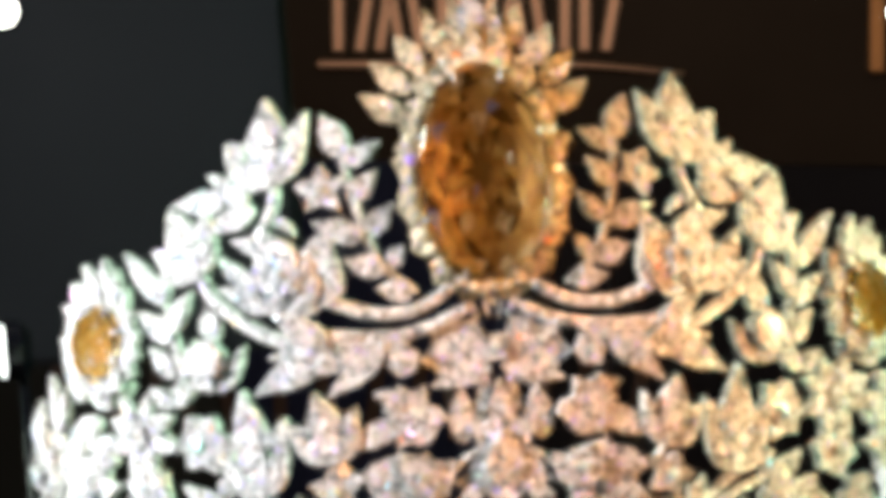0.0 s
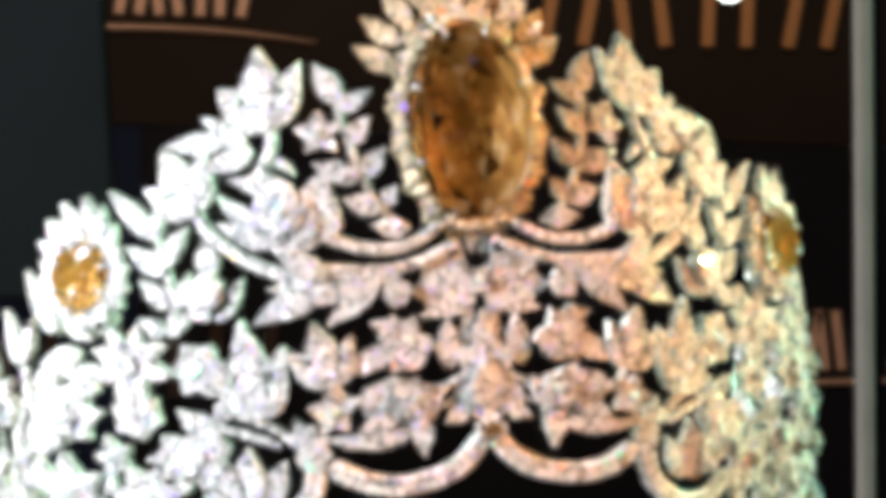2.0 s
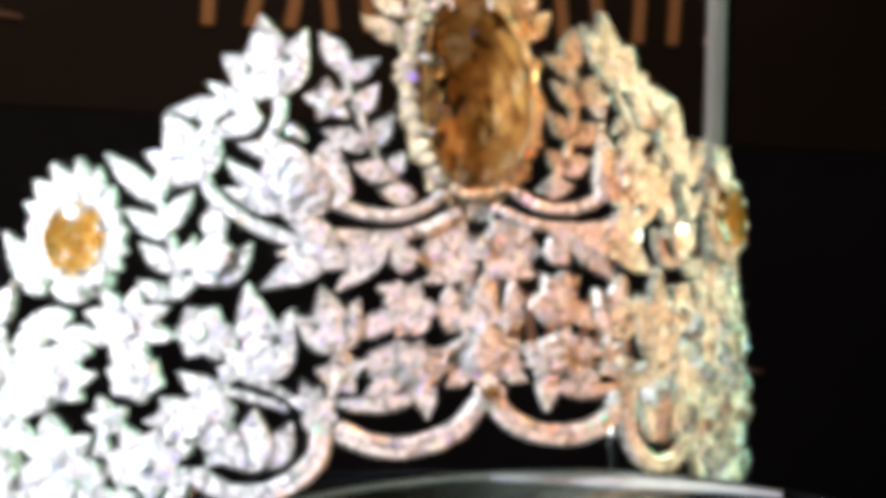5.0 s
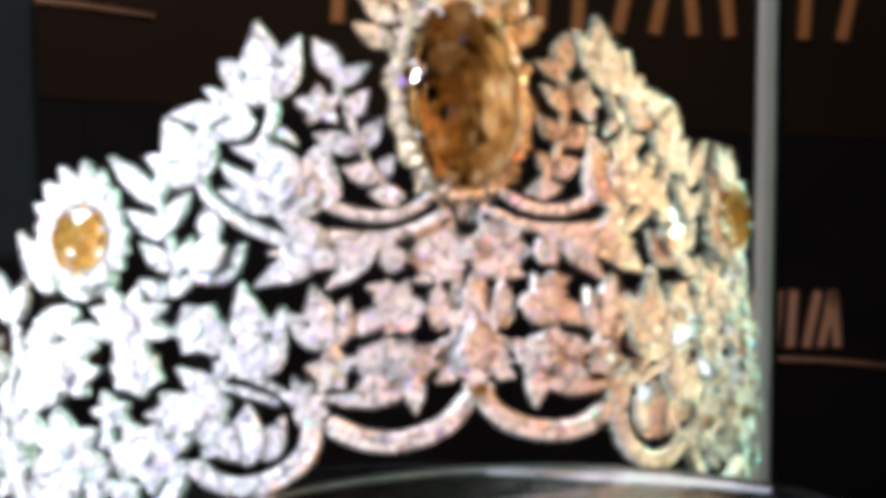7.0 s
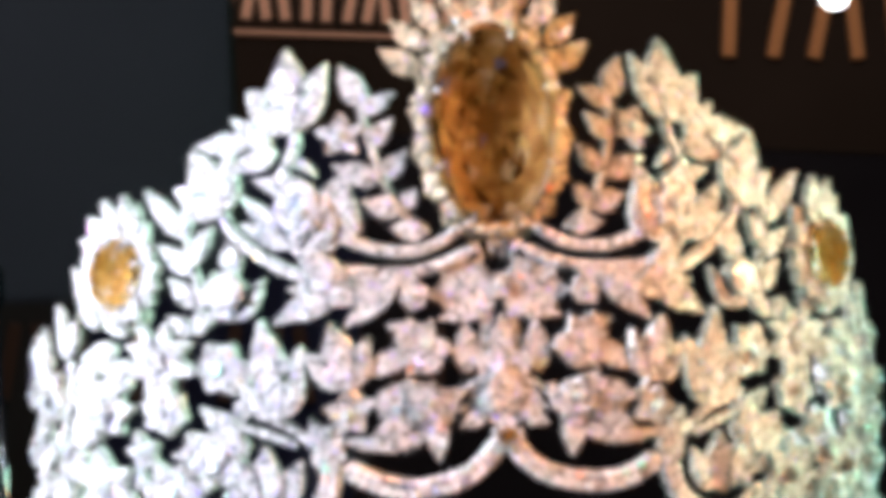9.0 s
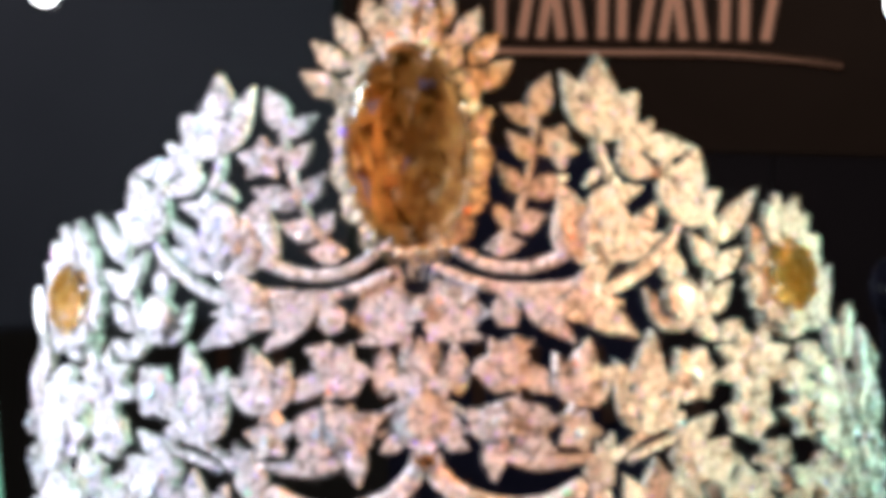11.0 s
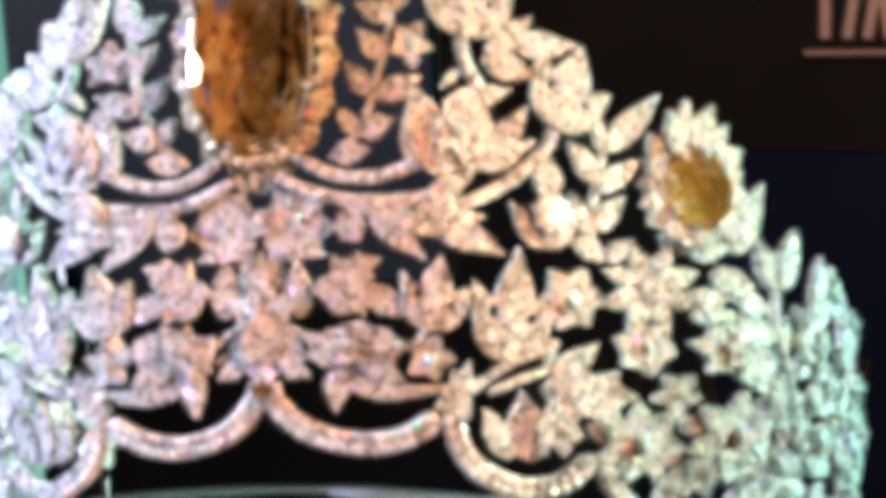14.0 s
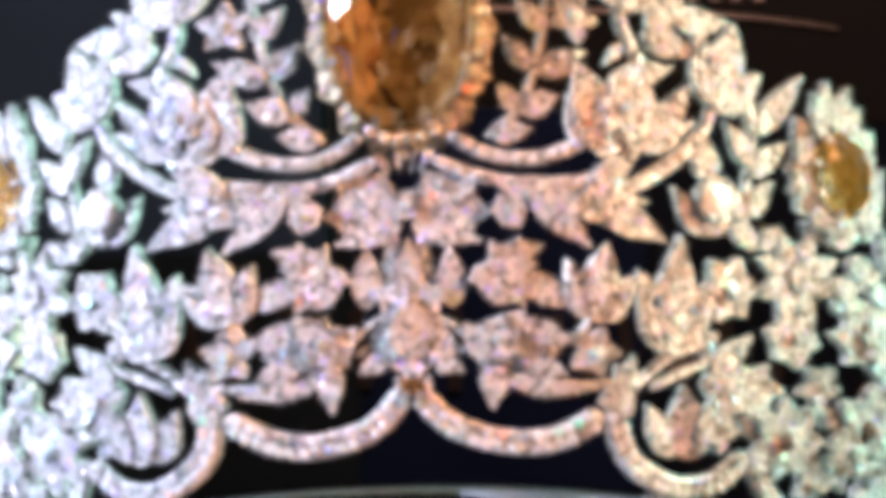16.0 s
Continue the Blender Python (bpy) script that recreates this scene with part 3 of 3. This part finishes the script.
def round_lamp(x, y, z, side, turn):
    """A small round lens lamp beside the crown, turned outwards."""
    thing = tagged(empty("spot_lamp", (x, y, z)), "round white lens lamp on a thin black rod", "lamp", "lens lamps")
    thing.rotation_euler = (0, radians(90 * side), radians(-turn * side))
    for name, mat, rings in (("lens", LENS_GLOW, ((0.0, 0.0012), (0.003, 0.0010), (0.0052, 0.0004), (0.0057, -0.0006))),
                             ("housing", BLACK, ((0.0058, -0.0004), (0.0064, -0.0002), (0.0064, -0.004), (0.004, -0.006), (0.0, -0.006)))):
        bm = bmesh.new()
        for (r0, z0), (r1, z1) in zip(rings, rings[1:]):
            for k in range(24):
                t0, t1 = k / 24 * math.tau, (k + 1) / 24 * math.tau
                quad = [(r0 * math.cos(t0), r0 * math.sin(t0), z0), (r1 * math.cos(t0), r1 * math.sin(t0), z1), (r1 * math.cos(t1), r1 * math.sin(t1), z1), (r0 * math.cos(t1), r0 * math.sin(t1), z0)]
                quad = [q for i, q in enumerate(quad) if q not in quad[:i]]
                bm.faces.new([bm.verts.new(q) for q in quad])
        bmesh.ops.remove_doubles(bm, verts=bm.verts, dist=1e-6)
        part(name, bm, mat, thing, smooth=(name == "lens"))
    bm = bmesh.new()
    bmesh.ops.create_cone(bm, cap_ends=True, segments=10, radius1=0.0011, radius2=0.0011, depth=0.16 + z - 0.005,
                          matrix=Matrix.Translation((0, 0, -0.004)) @ Matrix.Rotation(radians(-90 * side), 4, "Y") @ Matrix.Translation((0, 0, -(0.16 + z) / 2 - 0.002)))
    part("rod", bm, BLACK, thing, "thin black rod", smooth=True)
    return thing


round_lamp(0.0872, 0.060, -0.0169, 1, 17)
round_lamp(-0.1002, 0.08, -0.0167, -1, 13)

# ---- stand under the crown ----
stand = tagged(empty("crown_stand", (0, -0.03, -0.16)), "round black acrylic stand under the crown", "stand")
bm = bmesh.new()
prof_rz = ((0.0, 0.0988), (0.055, 0.0988), (0.0645, 0.0984), (0.0655, 0.0972), (0.0655, 0.088), (0.040, 0.080), (0.030, 0.006), (0.055, 0.0), (0.0, 0.0))
for (r0, z0), (r1, z1) in zip(prof_rz, prof_rz[1:]):
    for k in range(64):
        t0, t1 = k / 64 * math.tau, (k + 1) / 64 * math.tau
        quad = [(r0 * math.cos(t0), r0 * math.sin(t0), z0), (r1 * math.cos(t0), r1 * math.sin(t0), z1), (r1 * math.cos(t1), r1 * math.sin(t1), z1), (r0 * math.cos(t1), r0 * math.sin(t1), z0)]
        quad = [q for i, q in enumerate(quad) if q not in quad[:i]]
        if len(quad) > 2:
            bm.faces.new([bm.verts.new(q) for q in quad])
bmesh.ops.remove_doubles(bm, verts=bm.verts, dist=1e-6)
part("drum", bm, BLACK, stand, smooth=False)
bm = bmesh.new()
ring = []
for k in range(72):
    t = k / 72 * math.tau
    ring.append([bm.verts.new(((0.0655 + 0.0008 * math.cos(j / 6 * math.tau)) * math.cos(t), (0.0655 + 0.0008 * math.cos(j / 6 * math.tau)) * math.sin(t), 0.0986 + 0.0008 * math.sin(j / 6 * math.tau))) for j in range(6)])
for k in range(72):
    for j in range(6):
        bm.faces.new((ring[k][j], ring[k][(j + 1) % 6], ring[(k + 1) % 72][(j + 1) % 6], ring[(k + 1) % 72][j]))
part("rim", bm, BLACK, stand, "thin black rim", smooth=True)

# oval tray in front of the stand, with a bright edge
tray = tagged(empty("display_tray", (0, -0.1075, -0.16)), "oval black tray with a bright metal edge", "tray")


def oval_rings(rows, mat, name, label="", smooth=False):
    """A turned oval body from rows of (share of the half axes, height over the base plate)."""
    bm = bmesh.new()
    rings = []
    for k, h in rows:
        rings.append([bm.verts.new((0.067 * k * math.sin(t), -0.052 * k * math.cos(t), h - 0.0059 * 0.067 * k * math.sin(t) - 0.093 * 0.052 * k * math.cos(t) * (h > 0.05)))
                      for t in (i / 72 * math.tau for i in range(72))])
    for p, q in zip(rings, rings[1:]):
        for i in range(72):
            j = (i + 1) % 72
            bm.faces.new((p[i], p[j], q[j], q[i]))
    bm.faces.new(rings[0])
    bm.faces.new(rings[-1])
    return part(name, bm, mat, tray, label, smooth=smooth)


oval_rings(((0.2, 0.0), (0.5, 0.0), (0.3, 0.008), (0.16, 0.02), (0.16, 0.095), (0.5, 0.104), (0.96, 0.110), (0.972, 0.1143), (0.925, 0.1143), (0.90, 0.1141), (0.3, 0.1141)), BANNER_LOW, "dish")
oval_rings(((0.974, 0.1146), (1.0, 0.1150), (1.003, 0.1157), (0.997, 0.1161), (0.988, 0.1157), (0.976, 0.1148)), BRIGHT_STEEL, "edge", "bright metal edge", True)

# a ground glass facet let into the tray's far edge
bm = bmesh.new()
rows = []
for i in range(19):
    t = radians(128 + 2.6 * i)
    swell = math.sin(math.pi * (i + 0.6) / 19.2)
    ring = []
    for k, h in ((0.985, 0.1154), (0.985 - 0.085 * swell, 0.1154 - 0.0004 * swell), (0.985 - 0.085 * swell, 0.1146), (0.985, 0.1146)):
        ring.append(bm.verts.new((0.067 * k * math.sin(t), -0.052 * k * math.cos(t), h - 0.0059 * 0.067 * k * math.sin(t) - 0.093 * 0.052 * k * math.cos(t))))
    rows.append(ring)
for p, q in zip(rows, rows[1:]):
    for i in range(4):
        bm.faces.new((p[i], p[(i + 1) % 4], q[(i + 1) % 4], q[i]))
bm.faces.new(rows[0])
bm.faces.new(rows[-1])
part("facet", bm, FACET_GLASS, tray, "pale blue ground glass facet")

# ---- the crown ----
crown = tagged(empty("crown", (0, 0, 0)), "white gold crown of diamond leaves with a large amber stone", "crown")

# centre stone, its collar of small round diamonds and its wreath
GEM_A, GEM_Z, GEM_W, GEM_H = 0.0, 26.2, 9.3, 15.5
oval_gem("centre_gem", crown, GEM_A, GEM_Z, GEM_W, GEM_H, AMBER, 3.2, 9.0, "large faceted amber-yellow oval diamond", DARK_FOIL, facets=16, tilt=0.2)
GEM_R = radius(GEM_Z)
for k in range(38):
    t = k / 38 * math.tau
    ca, sa = math.cos(t), math.sin(t)
    for grow, off in ((1.3, 2.4), (2.4, 0.9)):
        set_stone(crown, GEM_A + math.degrees((GEM_W + grow) * ca / GEM_R), GEM_Z + (GEM_H + grow) * sa, off + 2.4 * sa, rng.uniform(0.80, 1.05), GOLD_STONE)
for k in range(36):
    t = (k + 0.5) / 36 * math.tau
    ca, sa = math.cos(t), math.sin(t)
    reach = (2.9 + 0.6 * (k % 2)) * (1.0 + 0.7 * max(0.0, sa))
    a0, a1 = GEM_A + math.degrees((GEM_W + 1.0) * ca / GEM_R), GEM_A + math.degrees(((GEM_W + 1.0 + reach) * ca - 1.0 * sa * (-1) ** k) / GEM_R)
    leaf(crown, a0, GEM_Z + (GEM_H + 0.8) * sa, a1, GEM_Z + (GEM_H + 0.8 + reach) * sa + 1.0 * ca * (-1) ** k, 3.2, 0.2 + 0.6 * (k % 2) + 2.4 * sa, name="halo_leaf", metal=WARM_LIT_GOLD, gems=HALO_DIAMOND)

for m in (-1, 1):
    # top leaves round the wreath
    leaves(crown, m, ((11, 34.8, 17.8, 38.6, 3.4), (10.2, 38.5, 16.8, 43.2, 3.4), (8.4, 41.6, 13.2, 47.2, 3.4), (5.2, 44, 8.4, 50.5, 3.4), (1.8, 45, 3.6, 52.4, 3.4)), 1.8, metal=WARM_LIT_GOLD, gems=HALO_DIAMOND)
    # wreath vine beside the stone
    ribbon(crown, [(m * 20.5, 29.7), (m * 19.8, 26.8), (m * 18.1, 21.9), (m * 16.8, 17.8), (m * 14.5, 12.9), (m * 10.3, 9.4)], 1.1, "vine_stem", -0.2, False)
    leaves(crown, m, ((19.8, 29.8, 24.3, 36.0, 3.6), (20.3, 28.6, 15.0, 31.7, 3.0), (18.9, 23.3, 15.3, 27.6, 3.2), (16.9, 17.8, 13.2, 22.8, 3.1), (17.2, 17.6, 23.7, 20.1, 3.6),
                      (14.5, 12.8, 19.7, 14.5, 3.5), (14.5, 12.8, 11.9, 16.6, 2.6), (10.7, 9.8, 16.0, 10.3, 3.4)), 0.1)
    blossom(crown, m * 22.7, 25.0, 3.4, 5, 0.5)
    # crest flower, its stem and its leaves
    tulip(crown, m * 30.5, 25.4, m * 34.6, 38.5, 13.6)
    ribbon(crown, [(m * 30.5, 26.4), (m * 29.9, 23.2), (m * 30.5, 20.2), (m * 32.2, 16.8)], 1.9)
    leaves(crown, m, ((28.9, 20.8, 26.1, 18.2, 1.3), (33.2, 22.4, 41.6, 27.5, 3.6), (37.4, 23.4, 47.0, 22.8, 4.0), (32.6, 21.9, 40.7, 18.6, 3.9)), 0.1)
    # bud on the long scroll
    tulip(crown, m * 41.4, 11.2, m * 47.8, 22.4, 12.8)
    ribbon(crown, [(m * 42.0, 12.0), (m * 39.9, 8.2), (m * 35.3, 4.8), (m * 30.3, 2.4), (m * 26.0, 1.2), (m * 21.4, 1.3)], 1.9, "scroll_stem")
    ribbon(crown, [(m * 29.1, 5.9), (m * 25.3, 3.5), (m * 19.6, 2.8), (m * 13.8, 3.1), (m * 8.4, 4.5), (m * 3.6, 6.8)], 1.7, "scroll_stem")
    ribbon(crown, [(m * 23.6, 8.6), (m * 18.4, 6.7), (m * 14.8, 6.3), (m * 10.1, 7.3), (m * 5.4, 10.2)], 1.8, "scroll_stem")
    # rose
    blossom(crown, m * 27.8, 11.2, 5.2, 9, 0.84, 0.0)
    leaves(crown, m, ((25.6, 5.8, 21.9, 20.0, 6.6), (29.2, 6.0, 31.6, 15.6, 6.8), (30.8, 7.1, 37.8, 14.6, 3.8), (29.4, 6.6, 38.2, 9.6, 3.6), (26.0, 15.4, 35.9, 17.3, 3.9),
                      (25.2, 7.2, 24.6, 14.8, 4.2), (22.6, 7.4, 20.6, 14.6, 3.4)), 0.4, "rose_petal")
    blossom(crown, m * 27.7, 12.2, 3.6, 7, 0.72, 1.3)
    # leaves under the scroll
    leaves(crown, m, ((21.4, 1.6, 32.3, -6.3, 4.6), (14.9, 2.4, 22.2, -5.9, 3.9), (22.0, 1.6, 29.4, 6.4, 3.7), (23.0, 0.9, 30.4, -0.6, 2.6), (11.4, 3.0, 21.4, 2.0, 3.0), (16.2, 1.6, 25.4, -2.6, 3.2)), 0.3)
    blossom(crown, m * 12.6, -0.3, 2.3, 6, 0.86, 0.6)
    # heart of the front
    maple(crown, m * 0.4, 0.4, m * 10.8, -0.6, 10.4, -0.8)
    leaves(crown, m, ((1.4, 2.8, 10.0, 3.8, 3.6), (0.7, -1.9, 9.2, -4.4, 3.2), (5.2, -12.9, 5.1, -4.6, 4.2), (1.4, -2.8, 3.4, -12.6, 2.0)), -0.8)
    leaves(crown, m, ((2.0, 4.8, 4.2, 9.4, 1.2), (0.6, 4.8, 1.5, 9.4, 0.9)), -1.4, "prong")
    # lobed leaves of the second row
    maple(crown, m * 9.8, -12.6, m * 13.6, -3.9, 9.0)
    leaves(crown, m, ((13.0, -9.2, 20.7, -13.7, 3.7), (12.4, -6.6, 16.4, -5.2, 2.6)), 0.2)
    tulip(crown, m * 21.6, -15.6, m * 24.2, -5.4, 10.4)
    ribbon(crown, [(m * 21.7, -15.2), (m * 20.3, -17.3), (m * 18.4, -18.2)], 1.1, stones=False)
    # three-pointed flower and the star beside it
    tulip(crown, m * 31.3, -21.3, m * 34.2, -5.5, 12.6)
    blossom(crown, m * 40.4, -13.6, 4.4, 6, 0.70, wide=1.12)
    # peony over the first scallop
    blossom(crown, m * 12.8, -19.0, 4.6, 9, 0.82, 0.0, wide=1.3)
    leaves(crown, m, ((10.0, -19.5, 9.3, -26.6, 3.9), (9.8, -19.5, 6.4, -15.1, 4.4), (12.4, -15.9, 19.1, -17.9, 4.0), (11.0, -22.7, 20.3, -25.0, 2.8), (12.8, -19.5, 18.2, -22.6, 3.4), (9.2, -18.4, 13.6, -13.6, 4.2)), 0.7, "peony_petal")
    blossom(crown, m * 10.4, -17.2, 3.1, 7, 0.7, 1.5)
    blossom(crown, m * 21.6, -19.7, 3.4, 5, 0.6)
    ribbon(crown, [(m * 17.6, -23.8), (m * 20.5, -24.2), (m * 24.0, -24.2)], 1.3)
    # curl beside the pod
    leaves(crown, m, ((2.5, -18.8, 6.2, -21.4, 3.0),), 0.4)
    ribbon(crown, [(m * 6.9, -17.2), (m * 5.0, -15.2), (m * 2.8, -14.0)], 0.9, "curl", 0.2, False)
    ribbon(crown, [(m * 6.4, -19.0), (m * 4.6, -17.9), (m * 2.3, -18.5)], 0.9, "curl", 0.2, False)
    # scallops of the base
    ribbon(crown, [(m * 0.7, -24.0), (m * 4.2, -28.3), (m * 8.6, -30.6), (m * 13.7, -31.5), (m * 18.2, -30.6), (m * 22.2, -28.2)], 3.2, "scallop_band", 0.4)
    ribbon(crown, [(m * 23.7, -27.4), (m * 24.5, -32.9), (m * 27.0, -36.7), (m * 31.4, -39.8), (m * 36.9, -39.9), (m * 41.6, -36.8)], 3.2, "scallop_band", 0.4)
    ribbon(crown, [(m * 42.4, -36.4), (m * 44.6, -42.4), (m * 48.4, -47.0), (m * 53.4, -49.6), (m * 59.0, -49.4), (m * 64.4, -46.4)], 3.2, "scallop_band", 0.4)
    ribbon(crown, [(m * 64.8, -44.0), (m * 68.0, -51.0), (m * 75.0, -57.0), (m * 83.0, -59.0), (m * 91.0, -57.0)], 3.2, "scallop_band", 0.4)
    maple(crown, m * 23.3, -29.2, m * 26.6, -20.6, 5.6)
    ribbon(crown, [(m * 25.6, -25.6), (m * 30.2, -22.4), (m * 35.5, -20.4), (m * 37.9, -19.3)], 1.2)
    ribbon(crown, [(m * 28.6, -25.4), (m * 35.2, -23.5), (m * 40.5, -22.7)], 1.2)
    blossom(crown, m * 36.6, -20.6, 1.8, 5)
    # flower inside the second scallop
    leaves(crown, m, ((30.6, -35.1, 27.6, -27.6, 4.2), (33.0, -36.0, 32.6, -25.6, 6.6), (34.0, -35.4, 36.4, -27.2, 3.2)), 0.5, "peony_petal")
    blossom(crown, m * 37.4, -32.2, 3.4, 5, 0.6)
    # leafy spray and the stars round it
    maple(crown, m * 35.4, -25.9, m * 49.0, -29.0, 8.6)
    leaves(crown, m, ((36.4, -25.2, 43.7, -20.4, 4.0), (39.0, -26.6, 43.6, -31.6, 3.6)), 0.5)
    blossom(crown, m * 50.4, -21.7, 3.9, 6, 0.74, wide=1.35)
    blossom(crown, m * 54.6, -29.2, 3.2, 5, 0.5, wide=1.35)
    blossom(crown, m * 48.4, -35.7, 6.0, 7, 0.6, wide=1.3)
    blossom(crown, m * 63.0, -36.8, 6.6, 6, 0.5, 1.2, wide=1.4)
    blossom(crown, m * 57.0, -41.6, 3.6, 5)
    blossom(crown, m * 52.2, -43.2, 3.2, 5)
    blossom(crown, m * 64.6, -43.4, 3.2, 5)
    # vine with paired leaves
    ribbon(crown, [(m * 48.8, 7.1), (m * 47.1, 2.5), (m * 45.3, -2.9), (m * 45.8, -8.9)], 1.1, "vine_stem", -0.2, False)
    leaves(crown, m, ((48.8, 7.1, 58.5, 14.4, 3.8), (48.3, 7.0, 47.9, 13.0, 2.4), (47.1, 2.6, 42.8, 9.3, 3.6), (46.5, 1.4, 54.0, 5.4, 3.2), (45.4, -3.9, 50.7, 0.2, 3.3), (45.8, -7.6, 41.2, -4.9, 3.2), (44.8, -4.7, 42.6, 1.7, 2.8), (46.4, -8.6, 51.0, -6.2, 2.8)), 0.1)
    # round diamond in a cup of petals
    oval_gem("round_gem", crown, m * 38.7, -0.8, 2.6, 2.7, CLEAR, 2.3, 4.4, "round white diamond in a petal cup", WHITE_GOLD, 10)
    leaves(crown, m, ((39.0, 1.4, 40.2, 7.0, 4.4), (37.8, -5.7, 33.8, 1.2, 3.5), (38.6, -5.7, 43.2, -0.4, 3.5), (38.2, -6.0, 38.4, -1.6, 4.0)), 0.3)
    # sunflower with a yellow stone
    oval_gem("sun_gem", crown, m * 60.8, 0.2, 5.0, 5.8, YELLOW, 3.1, 2.9, "oval golden yellow diamond", FOIL, 12, sway=-0.24 * -m)
    for k in range(18):
        t = (k + 0.5) / 18 * math.tau
        r = radius(0)
        ext = 1.0 + 0.42 * max(0.0, math.sin(t)) ** 2
        a0, a1 = 60.8 + math.degrees(4.8 * math.cos(t) / r), 60.8 + math.degrees((9.6 * ext * math.cos(t) + 2.6 * max(0, math.sin(t))) / r)
        leaf(crown, m * a0, 0.3 + 5.2 * math.sin(t), m * a1, 0.3 + 9.2 * ext * math.sin(t), 4.2, 1.8 + 0.4 * (k % 2) + 0.8 * math.cos(t) - 0.6 * max(0, math.sin(t)), name="sun_petal")
    # daisy below it
    for k in range(8):
        t = (k + 0.3) / 8 * math.tau
        r = radius(-13)
        leaf(crown, m * (52.4 + math.degrees(1.6 * math.cos(t) / r)), -13.4 + 1.4 * math.sin(t), m * (52.4 + math.degrees(9.4 * math.cos(t) / r)), -13.4 + 6.8 * math.sin(t), 3.1, 0.7 + 0.4 * (k % 2), name="daisy_petal")
    blossom(crown, m * 52.4, -13.4, 2.0, 6, 0.8, 1.6, wide=1.3)
    leaves(crown, m, ((67.4, -10.1, 76.0, -0.6, 5.4), (62.6, -12.9, 70.5, -15.7, 4.0), (57.7, -15.5, 66.0, -16.6, 3.2), (60.0, -9.6, 67.0, -8.6, 3.2), (60.5, -17.0, 64.0, -21.0, 3.2), (66.5, -16.6, 72.6, -19.6, 3.8), (58.6, -18.6, 66.4, -18.8, 2.8)), 0.2)
    # forked leaves, rosette and the dense flank
    leaves(crown, m, ((76.4, -16.8, 73.3, -8.6, 4.4), (76.8, -16.8, 82.6, -8.4, 4.6), (84.0, -24.1, 89.0, -13.9, 5.4), (73.8, -23.4, 62.5, -19.6, 4.8), (66.9, -26.8, 72.6, -31.6, 4.6)), 0.1)
    maple(crown, m * 72.0, -27.4, m * 57.0, -22.0, 9.0)
    blossom(crown, m * 64.6, -24.6, 3.0, 6, 0.6, 1.6)
    ribbon(crown, [(m * 76.0, -17.0), (m * 74.6, -22.0), (m * 76.4, -30), (m * 79, -42)], 1.4)
    ribbon(crown, [(m * 80, -20), (m * 85, -30), (m * 88, -44), (m * 89, -58)], 1.8)
    for a, z, s in ((72.5, -33.5, 4.4), (74.5, -41, 4.4), (71.0, -48, 4.2), (82, -25, 4.4), (83.5, -34, 4.6), (82, -43, 4.6), (80.5, -52, 4.4), (91, -20, 4.4), (92.5, -29, 4.6),
                    (91, -38, 4.8), (92.5, -47, 4.6), (90, -54, 4.4), (100, -26, 4.6), (101, -36, 4.8), (100, -46, 4.8), (109, -32, 4.6), (110, -43, 4.8), (117, -50, 4.6)):
        maple(crown, m * (a - 2.5), z - 3.5, m * (a + 1.5), z + 4.2, s * 1.6, rng.uniform(0, 1.2))
        blossom(crown, m * (a + rng.uniform(-2, 2)), z + rng.uniform(-2, 2), s * 0.5, 5, 0.55, 1.8)

# small leaves that fill the flanks between the larger flowers
for m in (-1, 1):
    for row in range(9):
        for col in range(9):
            a, z = 53.5 + col * 3.1 + (row % 2) * 1.5 + rng.uniform(-0.8, 0.8), -19.5 - row * 3.6 + rng.uniform(-0.8, 0.8)
            if (a > 73 and z < -24) or (z < -40 and a > 60):
                t = rng.uniform(0.2, 2.9)
                d = rng.uniform(4.2, 5.6)
                leaf(crown, m * a, z, m * (a + math.degrees(d * math.cos(t) / 70)), z + d * math.sin(t), 3.0, -0.9)
    leaves(crown, m, ((44.0, -30.6, 47.0, -33.0, 2.6), (45.0, -34.5, 41.4, -32.0, 2.8), (55.4, -33.0, 58.0, -36.0, 3.0), (52.0, -39.5, 56.0, -37.4, 3.0), (56.0, -6.0, 60.0, -9.4, 2.8)), -0.7)

# centre pod of stacked leaves and the finial
maple(crown, 0.2, -22.0, 0.2, -6.4, 13.0, 0.4)
leaf(crown, 0.2, -11.6, 0.2, -3.6, 4.4, 0.2)
leaf(crown, 0.2, -19.4, 0.2, -11.0, 6.0, 1.4)
blossom(crown, 0.2, 0.8, 2.0, 6, 0.8, -0.4)
oval_gem("base_gem", crown, 0.3, -22.8, 2.3, 1.4, YELLOW, 1.2, 2.4, "small orange-yellow stone", facets=8)
leaf(crown, 0.0, 45.6, 0.0, 54.0, 4.4, 2.4)
